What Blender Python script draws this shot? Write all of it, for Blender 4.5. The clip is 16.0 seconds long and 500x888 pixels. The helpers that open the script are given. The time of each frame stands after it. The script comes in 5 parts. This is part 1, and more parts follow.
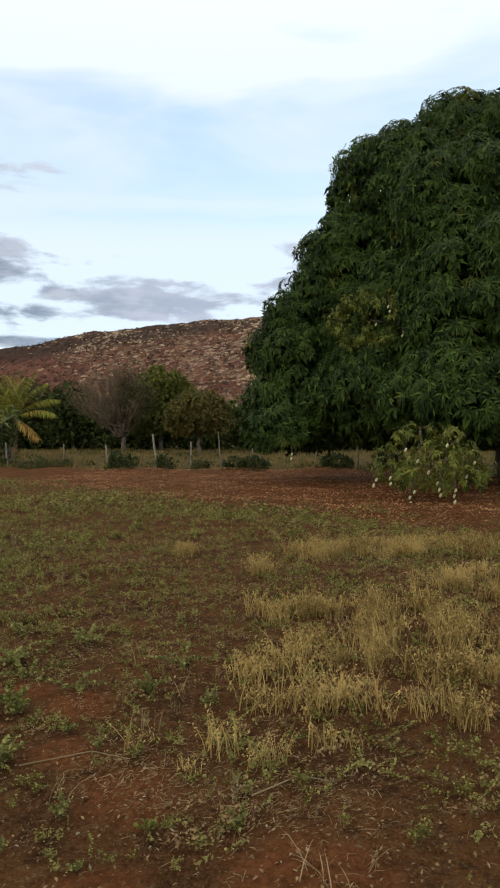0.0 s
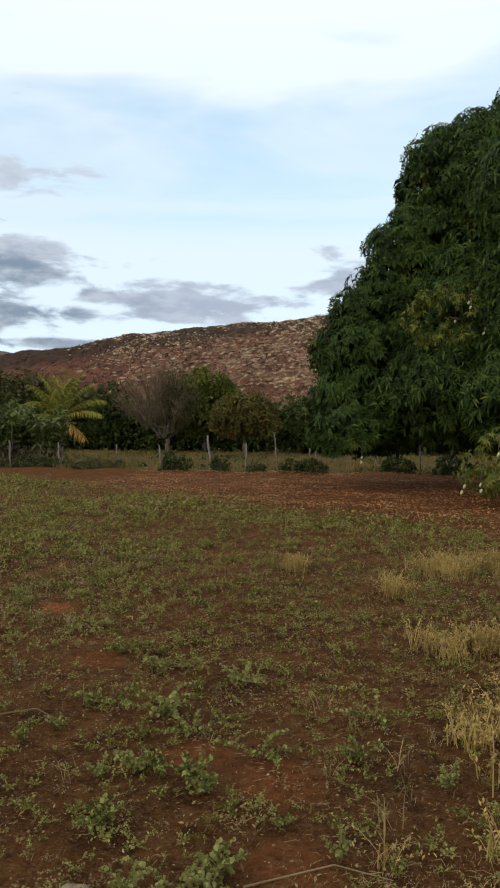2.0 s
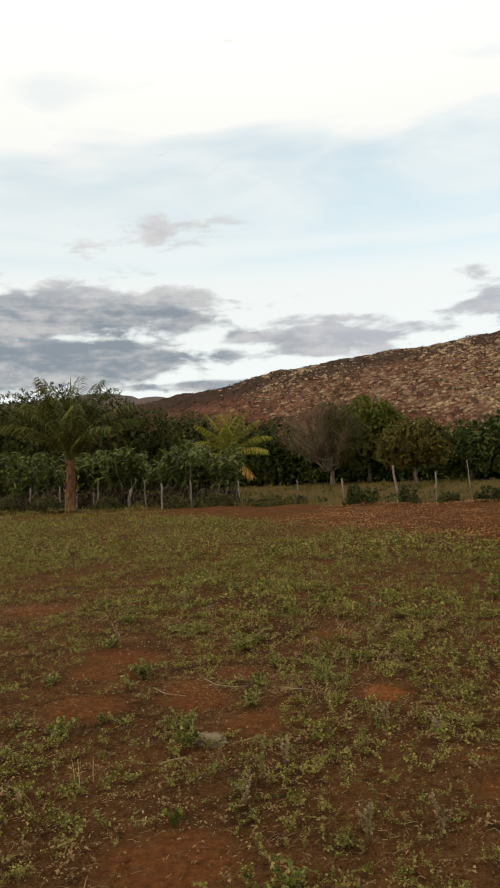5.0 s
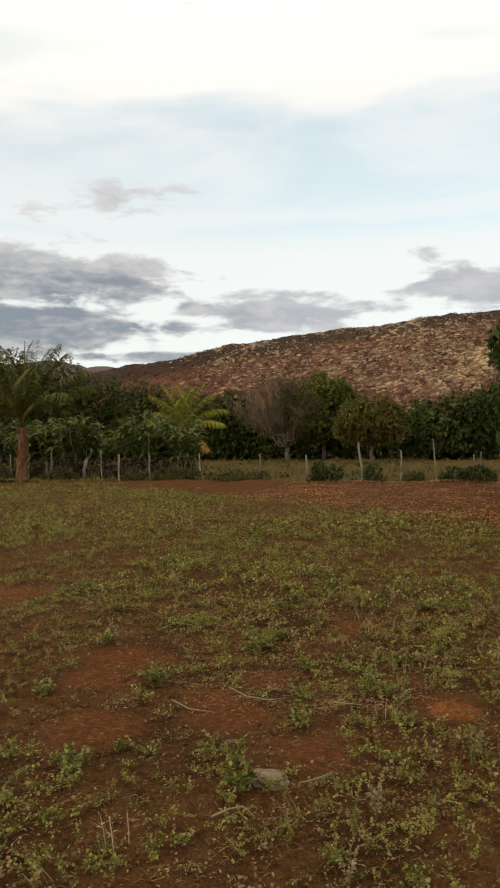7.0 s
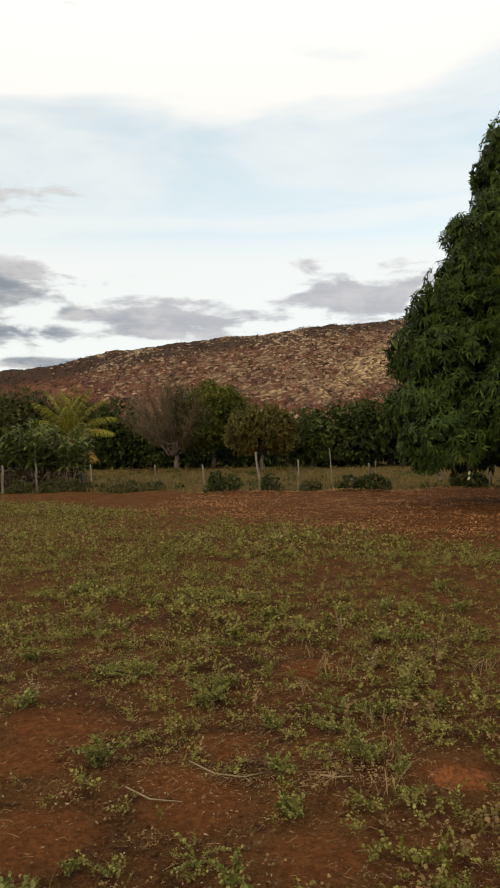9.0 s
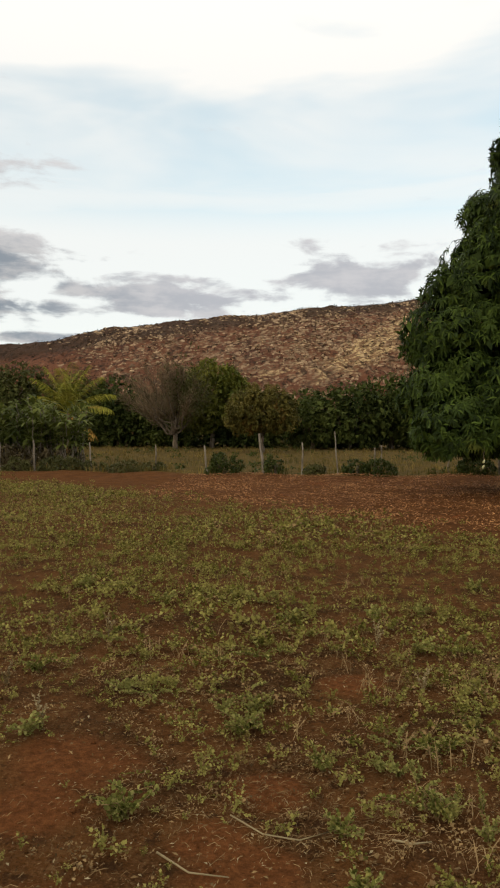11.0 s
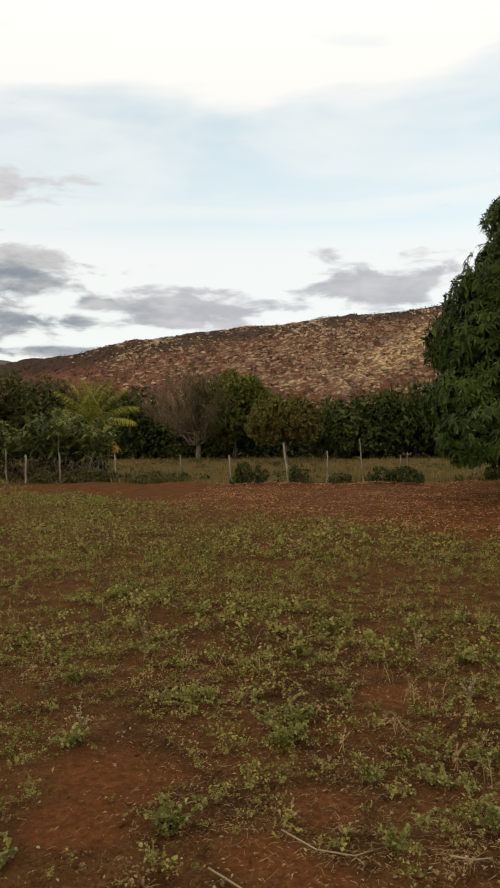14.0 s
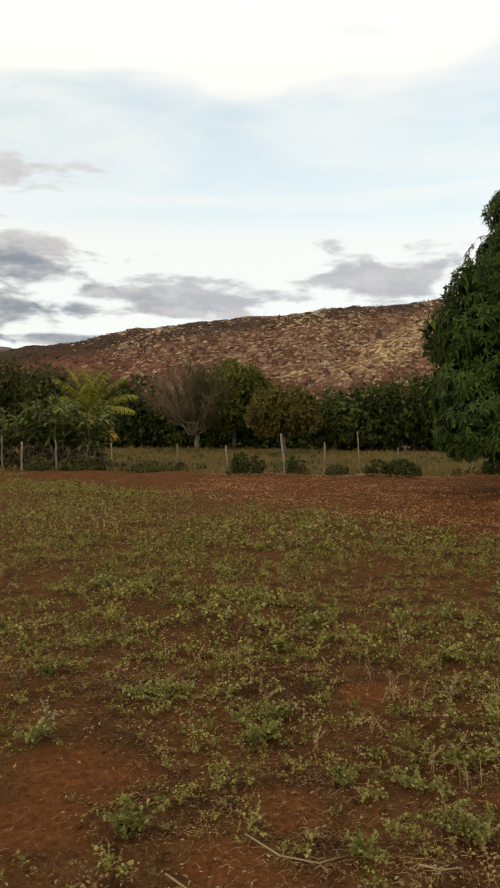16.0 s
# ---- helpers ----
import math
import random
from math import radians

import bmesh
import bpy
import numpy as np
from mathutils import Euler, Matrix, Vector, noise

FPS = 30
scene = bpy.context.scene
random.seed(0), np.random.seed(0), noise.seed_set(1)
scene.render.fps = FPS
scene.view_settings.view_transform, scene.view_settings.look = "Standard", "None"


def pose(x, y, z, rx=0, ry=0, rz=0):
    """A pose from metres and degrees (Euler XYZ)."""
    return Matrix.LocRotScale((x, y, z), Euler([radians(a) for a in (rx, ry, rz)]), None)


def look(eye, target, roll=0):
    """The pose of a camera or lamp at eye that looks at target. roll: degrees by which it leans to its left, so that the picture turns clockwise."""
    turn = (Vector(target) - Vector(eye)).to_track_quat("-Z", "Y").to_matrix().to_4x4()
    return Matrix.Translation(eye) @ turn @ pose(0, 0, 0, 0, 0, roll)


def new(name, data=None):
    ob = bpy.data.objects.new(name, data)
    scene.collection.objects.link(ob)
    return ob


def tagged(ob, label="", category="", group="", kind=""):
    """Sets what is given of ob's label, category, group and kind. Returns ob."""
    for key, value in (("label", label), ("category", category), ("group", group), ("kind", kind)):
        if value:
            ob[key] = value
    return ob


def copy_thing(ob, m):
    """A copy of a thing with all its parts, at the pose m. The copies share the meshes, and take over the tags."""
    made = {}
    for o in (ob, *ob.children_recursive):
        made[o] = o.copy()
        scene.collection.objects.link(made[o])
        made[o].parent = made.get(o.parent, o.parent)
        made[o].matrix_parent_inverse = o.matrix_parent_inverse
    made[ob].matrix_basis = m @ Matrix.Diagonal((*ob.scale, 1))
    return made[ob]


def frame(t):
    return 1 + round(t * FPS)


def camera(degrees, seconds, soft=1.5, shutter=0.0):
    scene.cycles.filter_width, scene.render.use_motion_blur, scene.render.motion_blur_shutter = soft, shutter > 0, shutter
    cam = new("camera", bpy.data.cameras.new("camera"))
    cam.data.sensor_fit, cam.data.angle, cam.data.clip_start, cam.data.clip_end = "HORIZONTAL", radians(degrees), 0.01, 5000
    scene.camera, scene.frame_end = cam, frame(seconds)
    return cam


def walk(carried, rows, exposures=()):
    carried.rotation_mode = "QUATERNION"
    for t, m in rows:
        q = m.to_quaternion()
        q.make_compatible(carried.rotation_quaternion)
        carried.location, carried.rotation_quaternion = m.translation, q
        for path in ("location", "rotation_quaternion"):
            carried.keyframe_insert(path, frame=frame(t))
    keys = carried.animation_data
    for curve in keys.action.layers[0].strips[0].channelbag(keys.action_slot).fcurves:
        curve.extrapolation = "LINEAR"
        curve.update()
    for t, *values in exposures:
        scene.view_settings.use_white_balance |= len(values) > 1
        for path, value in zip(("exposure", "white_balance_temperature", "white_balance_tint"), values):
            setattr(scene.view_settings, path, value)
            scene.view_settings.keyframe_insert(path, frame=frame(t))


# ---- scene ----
cam = camera(38.0, 16.0, 2.0)
PATH = [
    (0, (0.44, 1.143, 1.538), (0.279, 3.136, 1.513), 0.0),
    (0.5, (0.153, 1.364, 1.479), (-0.11, 3.342, 1.346), 0.6),
    (1, (-0.016, 1.593, 1.467), (-0.265, 3.552, 1.148), -0.1),
    (1.3, (-0.13, 1.684, 1.48), (-0.345, 3.652, 1.196), -0.8),
    (1.5, (-0.281, 1.792, 1.509), (-0.448, 3.783, 1.406), 0.0),
    (2, (-0.583, 2.007, 1.505), (-0.84, 3.99, 1.487), 0.6),
    (2.5, (-0.873, 2.247, 1.537), (-1.405, 4.175, 1.54), -0.5),
    (3, (-1.187, 2.383, 1.555), (-1.75, 4.302, 1.552), -1.0),
    (3.5, (-1.438, 2.519, 1.542), (-2.088, 4.411, 1.559), -1.9),
    (3.7, (-1.522, 2.602, 1.545), (-2.2, 4.483, 1.591), -2.8),
    (5.8, (-2.541, 3.332, 1.496), (-3.148, 5.236, 1.569), -1.2),
    (6, (-2.614, 3.403, 1.492), (-3.157, 5.327, 1.539), -0.6),
    (6.5, (-2.839, 3.567, 1.526), (-3.334, 5.504, 1.57), -1.1),
    (7, (-3.03, 3.751, 1.514), (-3.553, 5.681, 1.518), -0.7),
    (7.5, (-3.21, 3.914, 1.538), (-3.742, 5.842, 1.528), 0.9),
    (8, (-3.443, 4.002, 1.583), (-3.954, 5.936, 1.557), -0.0),
    (8.5, (-3.564, 4.159, 1.557), (-3.901, 6.13, 1.539), 1.0),
    (9, (-3.617, 4.371, 1.604), (-3.829, 6.359, 1.624), -1.0),
    (9.2, (-3.656, 4.42, 1.61), (-3.843, 6.411, 1.639), -0.9),
    (11.3, (-3.997, 5.057, 1.667), (-4.194, 7.047, 1.628), 0.5),
    (11.5, (-4.022, 5.082, 1.662), (-4.193, 7.074, 1.625), 0.5),
    (12, (-4.114, 5.124, 1.662), (-4.225, 7.121, 1.636), -0.1),
    (12.5, (-4.105, 5.134, 1.674), (-4.207, 7.131, 1.655), -0.2),
    (13, (-4.081, 5.151, 1.659), (-4.112, 7.15, 1.63), -0.4),
    (13.5, (-4.124, 5.125, 1.656), (-4.192, 7.124, 1.645), -0.9),
    (14, (-4.067, 5.042, 1.641), (-4.329, 7.025, 1.634), -0.6),
    (14.5, (-3.969, 5.011, 1.639), (-4.346, 6.975, 1.605), 0.4),
    (15, (-3.969, 5.055, 1.621), (-4.343, 7.019, 1.578), -0.2),
    (15.5, (-3.951, 5.085, 1.646), (-4.243, 7.063, 1.631), 0.3),
    (16, (-3.959, 5.192, 1.633), (-4.222, 7.174, 1.6), 0.3),
]
walk(cam, [(t, look(*r)) for t, *r in PATH], [(0, -0.1, 5700, 8), (0.5, -0.1, 5700, 8), (1.0, 0.30, 6100, 10), (1.5, 0.08, 6200, 9), (2.0, -0.12, 5700, 6), (2.5, -0.32, 5450, 4), (3.7, -0.2, 6050, 5), (5.8, -0.10, 6700, 9), (15, -0.11, 6680, 9), (16, -0.07, 6750, 9)])

# ---- world and light ----
SUN_AZ, SUN_EL = 215.0, 24.0          # degrees clockwise from +y, and above the horizon
sun = new("sun", bpy.data.lights.new("sun", "SUN"))
sun.data.energy, sun.data.angle, sun.data.color = 1.05, radians(14), (1.0, 0.80, 0.54)
_s = Vector((math.sin(radians(SUN_AZ)) * math.cos(radians(SUN_EL)), math.cos(radians(SUN_AZ)) * math.cos(radians(SUN_EL)), math.sin(radians(SUN_EL))))
sun.matrix_world = look(_s * 60, (0, 0, 0))


class Nodes:
    """Short-hand for building a node tree."""

    def __init__(self, tree):
        self.t = tree
        tree.nodes.clear()

    def node(self, kind, **props):
        n = self.t.nodes.new(kind)
        for k, v in props.items():
            if k == "operation":
                n.operation = v
            elif k == "blend_type":
                n.blend_type = v
            elif k == "data_type":
                n.data_type = v
            elif k == "sky_type":
                n.sky_type = v
        return n

    def put(self, sock, v):
        if isinstance(v, bpy.types.NodeSocket):
            self.t.links.new(v, sock)
        elif v is not None:
            sock.default_value = v

    def math(self, op, a, b=None, c=None, clamp=False):
        n = self.node("ShaderNodeMath", operation=op)
        n.use_clamp = clamp
        self.put(n.inputs[0], a)
        self.put(n.inputs[1], b)
        self.put(n.inputs[2], c)
        return n.outputs[0]

    def mix(self, f, a, b, blend="MIX"):
        n = self.node("ShaderNodeMix", data_type="RGBA")
        n.blend_type = blend
        self.put(n.inputs["Factor"], f)
        self.put(n.inputs[6], a if isinstance(a, bpy.types.NodeSocket) else (*a, 1))
        self.put(n.inputs[7], b if isinstance(b, bpy.types.NodeSocket) else (*b, 1))
        return n.outputs[2]

    def ramp(self, v, lo, hi, a=0.0, b=1.0, smooth=True):
        n = self.node("ShaderNodeMapRange")
        n.interpolation_type = "SMOOTHSTEP" if smooth else "LINEAR"
        n.clamp = True
        for i, x in enumerate((v, lo, hi, a, b)):
            self.put(n.inputs[i], x)
        return n.outputs[0]

    def noise(self, vec, scale, detail=4.0, rough=0.55, dist=0.0):
        n = self.node("ShaderNodeTexNoise")
        self.put(n.inputs["Vector"], vec)
        n.inputs["Scale"].default_value = scale
        n.inputs["Detail"].default_value = detail
        n.inputs["Roughness"].default_value = rough
        n.inputs["Distortion"].default_value = dist
        return n.outputs[0]

    def xyz(self, x, y, z):
        n = self.node("ShaderNodeCombineXYZ")
        for i, v in enumerate((x, y, z)):
            self.put(n.inputs[i], v)
        return n.outputs[0]

    def split(self, v):
        n = self.node("ShaderNodeSeparateXYZ")
        self.put(n.inputs[0], v)
        return n.outputs


world = bpy.data.worlds.new("sky")
world.use_nodes = True
scene.world = world
W = Nodes(world.node_tree)
sky = W.node("ShaderNodeTexSky", sky_type="NISHITA")
sky.sun_disc = False
sky.sun_elevation, sky.sun_rotation = radians(SUN_EL), radians(SUN_AZ)
sky.air_density, sky.dust_density, sky.ozone_density = 1.0, 0.6, 1.0
SKY = 0.10
skycol = W.mix(1.0, sky.outputs[0], (SKY * 1.12, SKY * 2.28, SKY * 2.14), "MULTIPLY")
gen = W.node("ShaderNodeTexCoord").outputs["Generated"]
dx, dy, dz = W.split(gen)
az = W.math("MULTIPLY", W.math("ARCTAN2", dx, dy), 57.2958)
el = W.math("MULTIPLY", W.math("ARCSINE", dz), 57.2958)
wide = W.xyz(W.math("MULTIPLY", az, 0.03), W.math("MULTIPLY", el, 0.11), 0.0)
fine = W.xyz(W.math("MULTIPLY", az, 0.25), W.math("MULTIPLY", el, 0.62), 3.0)
n1 = W.noise(wide, 1.3, 4, 0.5, 0.3)
n2 = W.noise(fine, 0.85, 8, 0.56, 0.25)
streak = W.noise(W.xyz(W.math("MULTIPLY", az, 0.05), W.math("MULTIPLY", el, 0.62), 9.0), 1.0, 4, 0.55, 0.4)
# thin high cloud over most of the sky, whiter overhead
veil = W.math("ADD", W.ramp(n1, 0.36, 0.64, 0.60, 0.84), W.ramp(W.math("ADD", el, W.math("MULTIPLY", n1, 14)), 28.5, 42, 0.0, 0.8), clamp=True)
veil = W.math("MAXIMUM", veil, W.math("MULTIPLY", W.math("MULTIPLY", W.ramp(W.math("ADD", el, W.math("MULTIPLY", n1, 8)), 14, 22), W.ramp(W.math("ADD", el, W.math("MULTIPLY", streak, 6)), 27, 20)), 0.85))
veil = W.math("MAXIMUM", veil, W.ramp(el, 23, 14, 0.0, 0.92))
white = W.mix(W.ramp(el, 22, 34), (1.03, 1.03, 1.02), (1.15, 1.14, 1.11))
c1 = W.mix(veil, skycol, white)
# the low bank of grey cloud
CLOUDS = ((-35, 12.6, 13, 2.3, 1.1), (-38, 8.8, 15, 2.5, 1.15), (-24, 9.2, 7, 0.9, 0.9), (-12.5, 10.0, 8.0, 1.9, 0.95), (3.4, 11.5, 7.6, 2.6, 0.80), (-0.6, 13.4, 5.4, 1.7, 0.31),
          (-25, 18.6, 8, 2.6, 0.52), (-25, 6.9, 7.5, 0.6, 0.8), (-52, 12, 14, 4, 1.0), (40, 11, 18, 3, 0.9), (80, 13, 16, 4, 1.0), (125, 10, 22, 3, 0.9), (175, 12, 20, 4, 1.0), (-100, 11, 24, 4, 1.0), (-150, 13, 18, 3, 0.9))
bank = None
for ca, ce, ra, re, st in CLOUDS:
    d = W.math("SQRT", W.math("ADD", W.math("POWER", W.math("DIVIDE", W.math("SUBTRACT", az, ca), ra), 2.0), W.math("POWER", W.math("DIVIDE", W.math("SUBTRACT", el, ce), re), 2.0)))
    m = W.math("MULTIPLY", W.ramp(d, 1.5, 0.3, smooth=False), st)
    bank = m if bank is None else W.math("MAXIMUM", bank, m)
nn = W.math("ADD", W.math("MULTIPLY", W.math("SUBTRACT", n2, 0.5), 1.2), W.math("MULTIPLY", W.math("SUBTRACT", streak, 0.5), 0.55))
thick = W.ramp(W.math("ADD", W.math("MULTIPLY", bank, 0.62), nn), 0.22, 0.44)
lit = W.ramp(W.math("ADD", W.math("MULTIPLY", W.noise(fine, 1.5, 6, 0.58), 0.55), W.math("MULTIPLY", streak, 0.45)), 0.40, 0.62)
grey = W.mix(lit, (0.215, 0.262, 0.325), (0.58, 0.575, 0.59))
grey = W.mix(W.ramp(az, -27, -8, 0.0, 0.6), grey, (0.66, 0.66, 0.72))
grey = W.mix(W.ramp(el, 12.6, 15.5, 0.0, 0.62), grey, (0.82, 0.80, 0.82))
c2 = W.mix(W.math("MULTIPLY", thick, 0.9), c1, grey)
c3 = W.mix(W.ramp(el, -1, -6), c2, (0.10, 0.07, 0.045))
bg = W.node("ShaderNodeBackground")
W.put(bg.inputs[0], c3)
bg.inputs[1].default_value = 1.0
W.t.links.new(bg.outputs[0], W.node("ShaderNodeOutputWorld").inputs[0])

# ---- materials ----


def material(name, rough=0.8, spec=0.3):
    m = bpy.data.materials.new(name)
    m.use_nodes = True
    n = Nodes(m.node_tree)
    b = n.node("ShaderNodeBsdfPrincipled")
    b.inputs["Roughness"].default_value = rough
    b.inputs["Specular IOR Level"].default_value = spec
    out = n.node("ShaderNodeOutputMaterial")
    n.t.links.new(b.outputs[0], out.inputs[0])
    return m, n, b, out


def bump(n, b, height, strength, distance):
    k = n.node("ShaderNodeBump")
    k.inputs["Strength"].default_value, k.inputs["Distance"].default_value = strength, distance
    n.put(k.inputs["Height"], height)
    n.put(b.inputs["Normal"], k.outputs[0])


def place(n):
    return n.node("ShaderNodeNewGeometry").outputs["Position"]


def leaf_material(name, dark, mid, light, patch=(0.3, 0.25, 0.05), patch_amount=0.0, scale=0.6, glow=0.25, rough=0.5, drift=0.75):
    """Leaves: three tones leaf by leaf, and patches of another tone over a metre or so."""
    m, n, b, out = material(name, rough + 0.15, 0.10)
    geo = n.node("ShaderNodeNewGeometry")
    r = geo.outputs["Random Per Island"]
    c = n.mix(n.ramp(r, 0.0, 0.55, smooth=False), dark, mid)
    c = n.mix(n.ramp(r, 0.6, 1.0, smooth=False), c, light)
    big = n.noise(geo.outputs["Position"], scale, 3, 0.5)
    c = n.mix(n.ramp(big, 0.35, 0.68, 0.0, drift), c, light)
    if patch_amount:
        p = n.noise(geo.outputs["Position"], scale * 0.7, 2, 0.5, 0.6)
        c = n.mix(n.ramp(p, 0.66 - 0.12 * patch_amount, 0.74 - 0.1 * patch_amount, 0.0, 0.8), c, patch)
    n.put(b.inputs["Base Color"], c)
    t = n.node("ShaderNodeBsdfTranslucent")
    n.put(t.inputs[0], c)
    mx = n.node("ShaderNodeMixShader")
    mx.inputs[0].default_value = glow
    n.t.links.new(b.outputs[0], mx.inputs[1])
    n.t.links.new(t.outputs[0], mx.inputs[2])
    n.t.links.new(mx.outputs[0], out.inputs[0])
    return m


def bark_material(name, a, c2, scale=9.0):
    m, n, b, out = material(name, 0.9, 0.15)
    p = n.node("ShaderNodeTexCoord").outputs["Object"]
    x, y, z = n.split(p)
    g = n.noise(n.xyz(x, y, n.math("MULTIPLY", z, 0.25)), scale, 5, 0.65)
    n.put(b.inputs["Base Color"], n.mix(n.ramp(g, 0.3, 0.7), a, c2))
    bump(n, b, g, 0.6, 0.02)
    return m


MANGO = leaf_material("mango leaf", (0.008, 0.0140, 0.003), (0.017, 0.030, 0.005), (0.074, 0.108, 0.015), (0.10, 0.105, 0.015), 0.2, 1.1, 0.12, 0.5, 0.45)
MANGO_YELLOW = leaf_material("mango flush leaf", (0.036, 0.048, 0.008), (0.088, 0.102, 0.015), (0.22, 0.205, 0.035), (0.17, 0.14, 0.03), 0.2, 1.2, 0.25, 0.45, 0.5)
DARK_LEAF = leaf_material("dark tree leaf", (0.017, 0.026, 0.007), (0.038, 0.053, 0.012), (0.098, 0.115, 0.026), scale=0.35, rough=0.6)
OLIVE_TREE = leaf_material("olive tree leaf", (0.026, 0.031, 0.009), (0.055, 0.061, 0.017), (0.11, 0.112, 0.032), scale=0.3, rough=0.6)
YGREEN = leaf_material("yellow green leaf", (0.055, 0.070, 0.013), (0.11, 0.122, 0.020), (0.21, 0.20, 0.034), scale=0.35, rough=0.55)
ORANGE = leaf_material("turning leaf", (0.045, 0.044, 0.012), (0.095, 0.085, 0.020), (0.19, 0.150, 0.036), (0.22, 0.12, 0.03), 0.5, 0.9, rough=0.6)
PALM = leaf_material("palm leaflet", (0.07, 0.085, 0.012), (0.19, 0.20, 0.024), (0.38, 0.34, 0.05), (0.36, 0.24, 0.05), 0.3, 0.5, 0.3, 0.45)
PALM_DEAD = leaf_material("dead palm leaflet", (0.16, 0.085, 0.02), (0.32, 0.18, 0.04), (0.46, 0.29, 0.07), scale=0.5, rough=0.6)
PALM_DARK = leaf_material("dull palm leaflet", (0.036, 0.046, 0.010), (0.080, 0.090, 0.018), (0.165, 0.155, 0.034), scale=0.5, rough=0.5)
SHRUB = leaf_material("tall shrub leaf", (0.024, 0.034, 0.007), (0.068, 0.084, 0.016), (0.175, 0.190, 0.042), scale=0.5, glow=0.3, rough=0.45)
OLIVE = leaf_material("olive bush leaf", (0.03, 0.035, 0.012), (0.065, 0.068, 0.02), (0.12, 0.11, 0.035), scale=1.0)
BUSH = leaf_material("bush leaf", (0.018, 0.028, 0.006), (0.038, 0.052, 0.011), (0.070, 0.082, 0.018), scale=1.2)
WEED = leaf_material("weed leaf", (0.048, 0.046, 0.008), (0.134, 0.121, 0.019), (0.35, 0.302, 0.088), (0.16, 0.104, 0.032), 0.55, 3.4, 0.25, 0.7, 0.55)
LUSH = leaf_material("lush weed leaf", (0.054, 0.058, 0.010), (0.148, 0.147, 0.028), (0.38, 0.350, 0.115), (0.20, 0.175, 0.05), 0.3, 3.0, 0.3, 0.65, 0.45)
DRY = leaf_material("dry grass", (0.115, 0.075, 0.021), (0.29, 0.190, 0.055), (0.53, 0.365, 0.120), (0.13, 0.10, 0.026), 0.4, 1.4, 0.25, 0.75)
PASTURE = leaf_material("pasture grass", (0.050, 0.040, 0.010), (0.122, 0.092, 0.023), (0.25, 0.172, 0.050), (0.034, 0.042, 0.010), 1.0, 0.42, 0.2, 0.75)
STRAW = leaf_material("straw", (0.075, 0.043, 0.017), (0.17, 0.104, 0.042), (0.34, 0.230, 0.108), scale=0.8, glow=0.0, rough=0.8)
LITTER = leaf_material("fallen leaf", (0.060, 0.020, 0.007), (0.17, 0.063, 0.020), (0.50, 0.245, 0.095), (0.19, 0.052, 0.015), 0.3, 0.5, 0.0, 0.6)
DEAD = leaf_material("withered weed", (0.036, 0.020, 0.008), (0.110, 0.064, 0.023), (0.31, 0.200, 0.085), scale=1.6, glow=0.1, rough=0.75)
PALE = leaf_material("bleached weed", (0.11, 0.075, 0.034), (0.21, 0.155, 0.075), (0.37, 0.295, 0.165), scale=1.6, glow=0.1, rough=0.75)
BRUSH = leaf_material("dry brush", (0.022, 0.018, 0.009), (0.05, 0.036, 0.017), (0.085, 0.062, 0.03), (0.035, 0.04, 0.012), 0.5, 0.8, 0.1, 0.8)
TWIG = leaf_material("bare twig", (0.075, 0.050, 0.028), (0.14, 0.096, 0.054), (0.23, 0.165, 0.098), scale=0.3, glow=0.0, rough=0.85)
SCRUB = leaf_material("hill scrub", (0.015, 0.010, 0.007), (0.030, 0.018, 0.011), (0.055, 0.034, 0.018), (0.026, 0.026, 0.012), 0.5, 0.02, 0.0, 0.85)
BARK = bark_material("grey brown bark", (0.06, 0.045, 0.03), (0.16, 0.12, 0.085))
BARK_PALM = bark_material("palm trunk", (0.07, 0.034, 0.016), (0.21, 0.105, 0.05), 8)
POST = bark_material("weathered post", (0.10, 0.08, 0.06), (0.30, 0.25, 0.195), 7)
POST_DARK = bark_material("dark weathered post", (0.085, 0.068, 0.052), (0.25, 0.20, 0.15), 7)


def fruit_material():
    m, n, b, out = material("mango skin", 0.45, 0.4)
    n.put(b.inputs["Base Color"], n.mix(n.ramp(n.noise(place(n), 14, 2), 0.35, 0.65), (0.34, 0.32, 0.13), (0.52, 0.48, 0.25)))
    return m


FRUIT = fruit_material()


def stone_material():
    m, n, b, out = material("field stone", 0.9, 0.2)
    g = n.noise(place(n), 22, 6, 0.65)
    h = n.noise(place(n), 4, 3)
    n.put(b.inputs["Base Color"], n.mix(n.ramp(h, 0.45, 0.75, 0.0, 0.5), n.mix(n.ramp(g, 0.3, 0.7), (0.085, 0.062, 0.034), (0.27, 0.205, 0.120)), (0.20, 0.12, 0.062)))
    bump(n, b, g, 0.7, 0.012)
    return m


STONE = stone_material()


# bare reddish spots in the soil: x, y, radius
SPOTS = ((-3.05, 8.05, 0.22), (-4.24, 7.68, 0.28), (-4.88, 7.28, 0.28), (-3.70, 7.25, 0.25), (-5.19, 8.44, 0.35), (-7.45, 10.4, 0.5), (-4.39, 7.88, 0.2), (-3.47, 5.7, 0.3),
         (-0.87, 5.15, 0.22), (-0.74, 4.55, 0.22), (-0.33, 4.2, 0.25), (-0.88, 3.4, 0.3), (-0.29, 3.45, 0.25), (0.4, 3.6, 0.35), (-2.18, 6.61, 0.2), (-1.25, 5.31, 0.2), (-4.2, 8.3, 0.2), (-5.2, 8.0, 0.25), (-3.77, 9.82, 0.25))


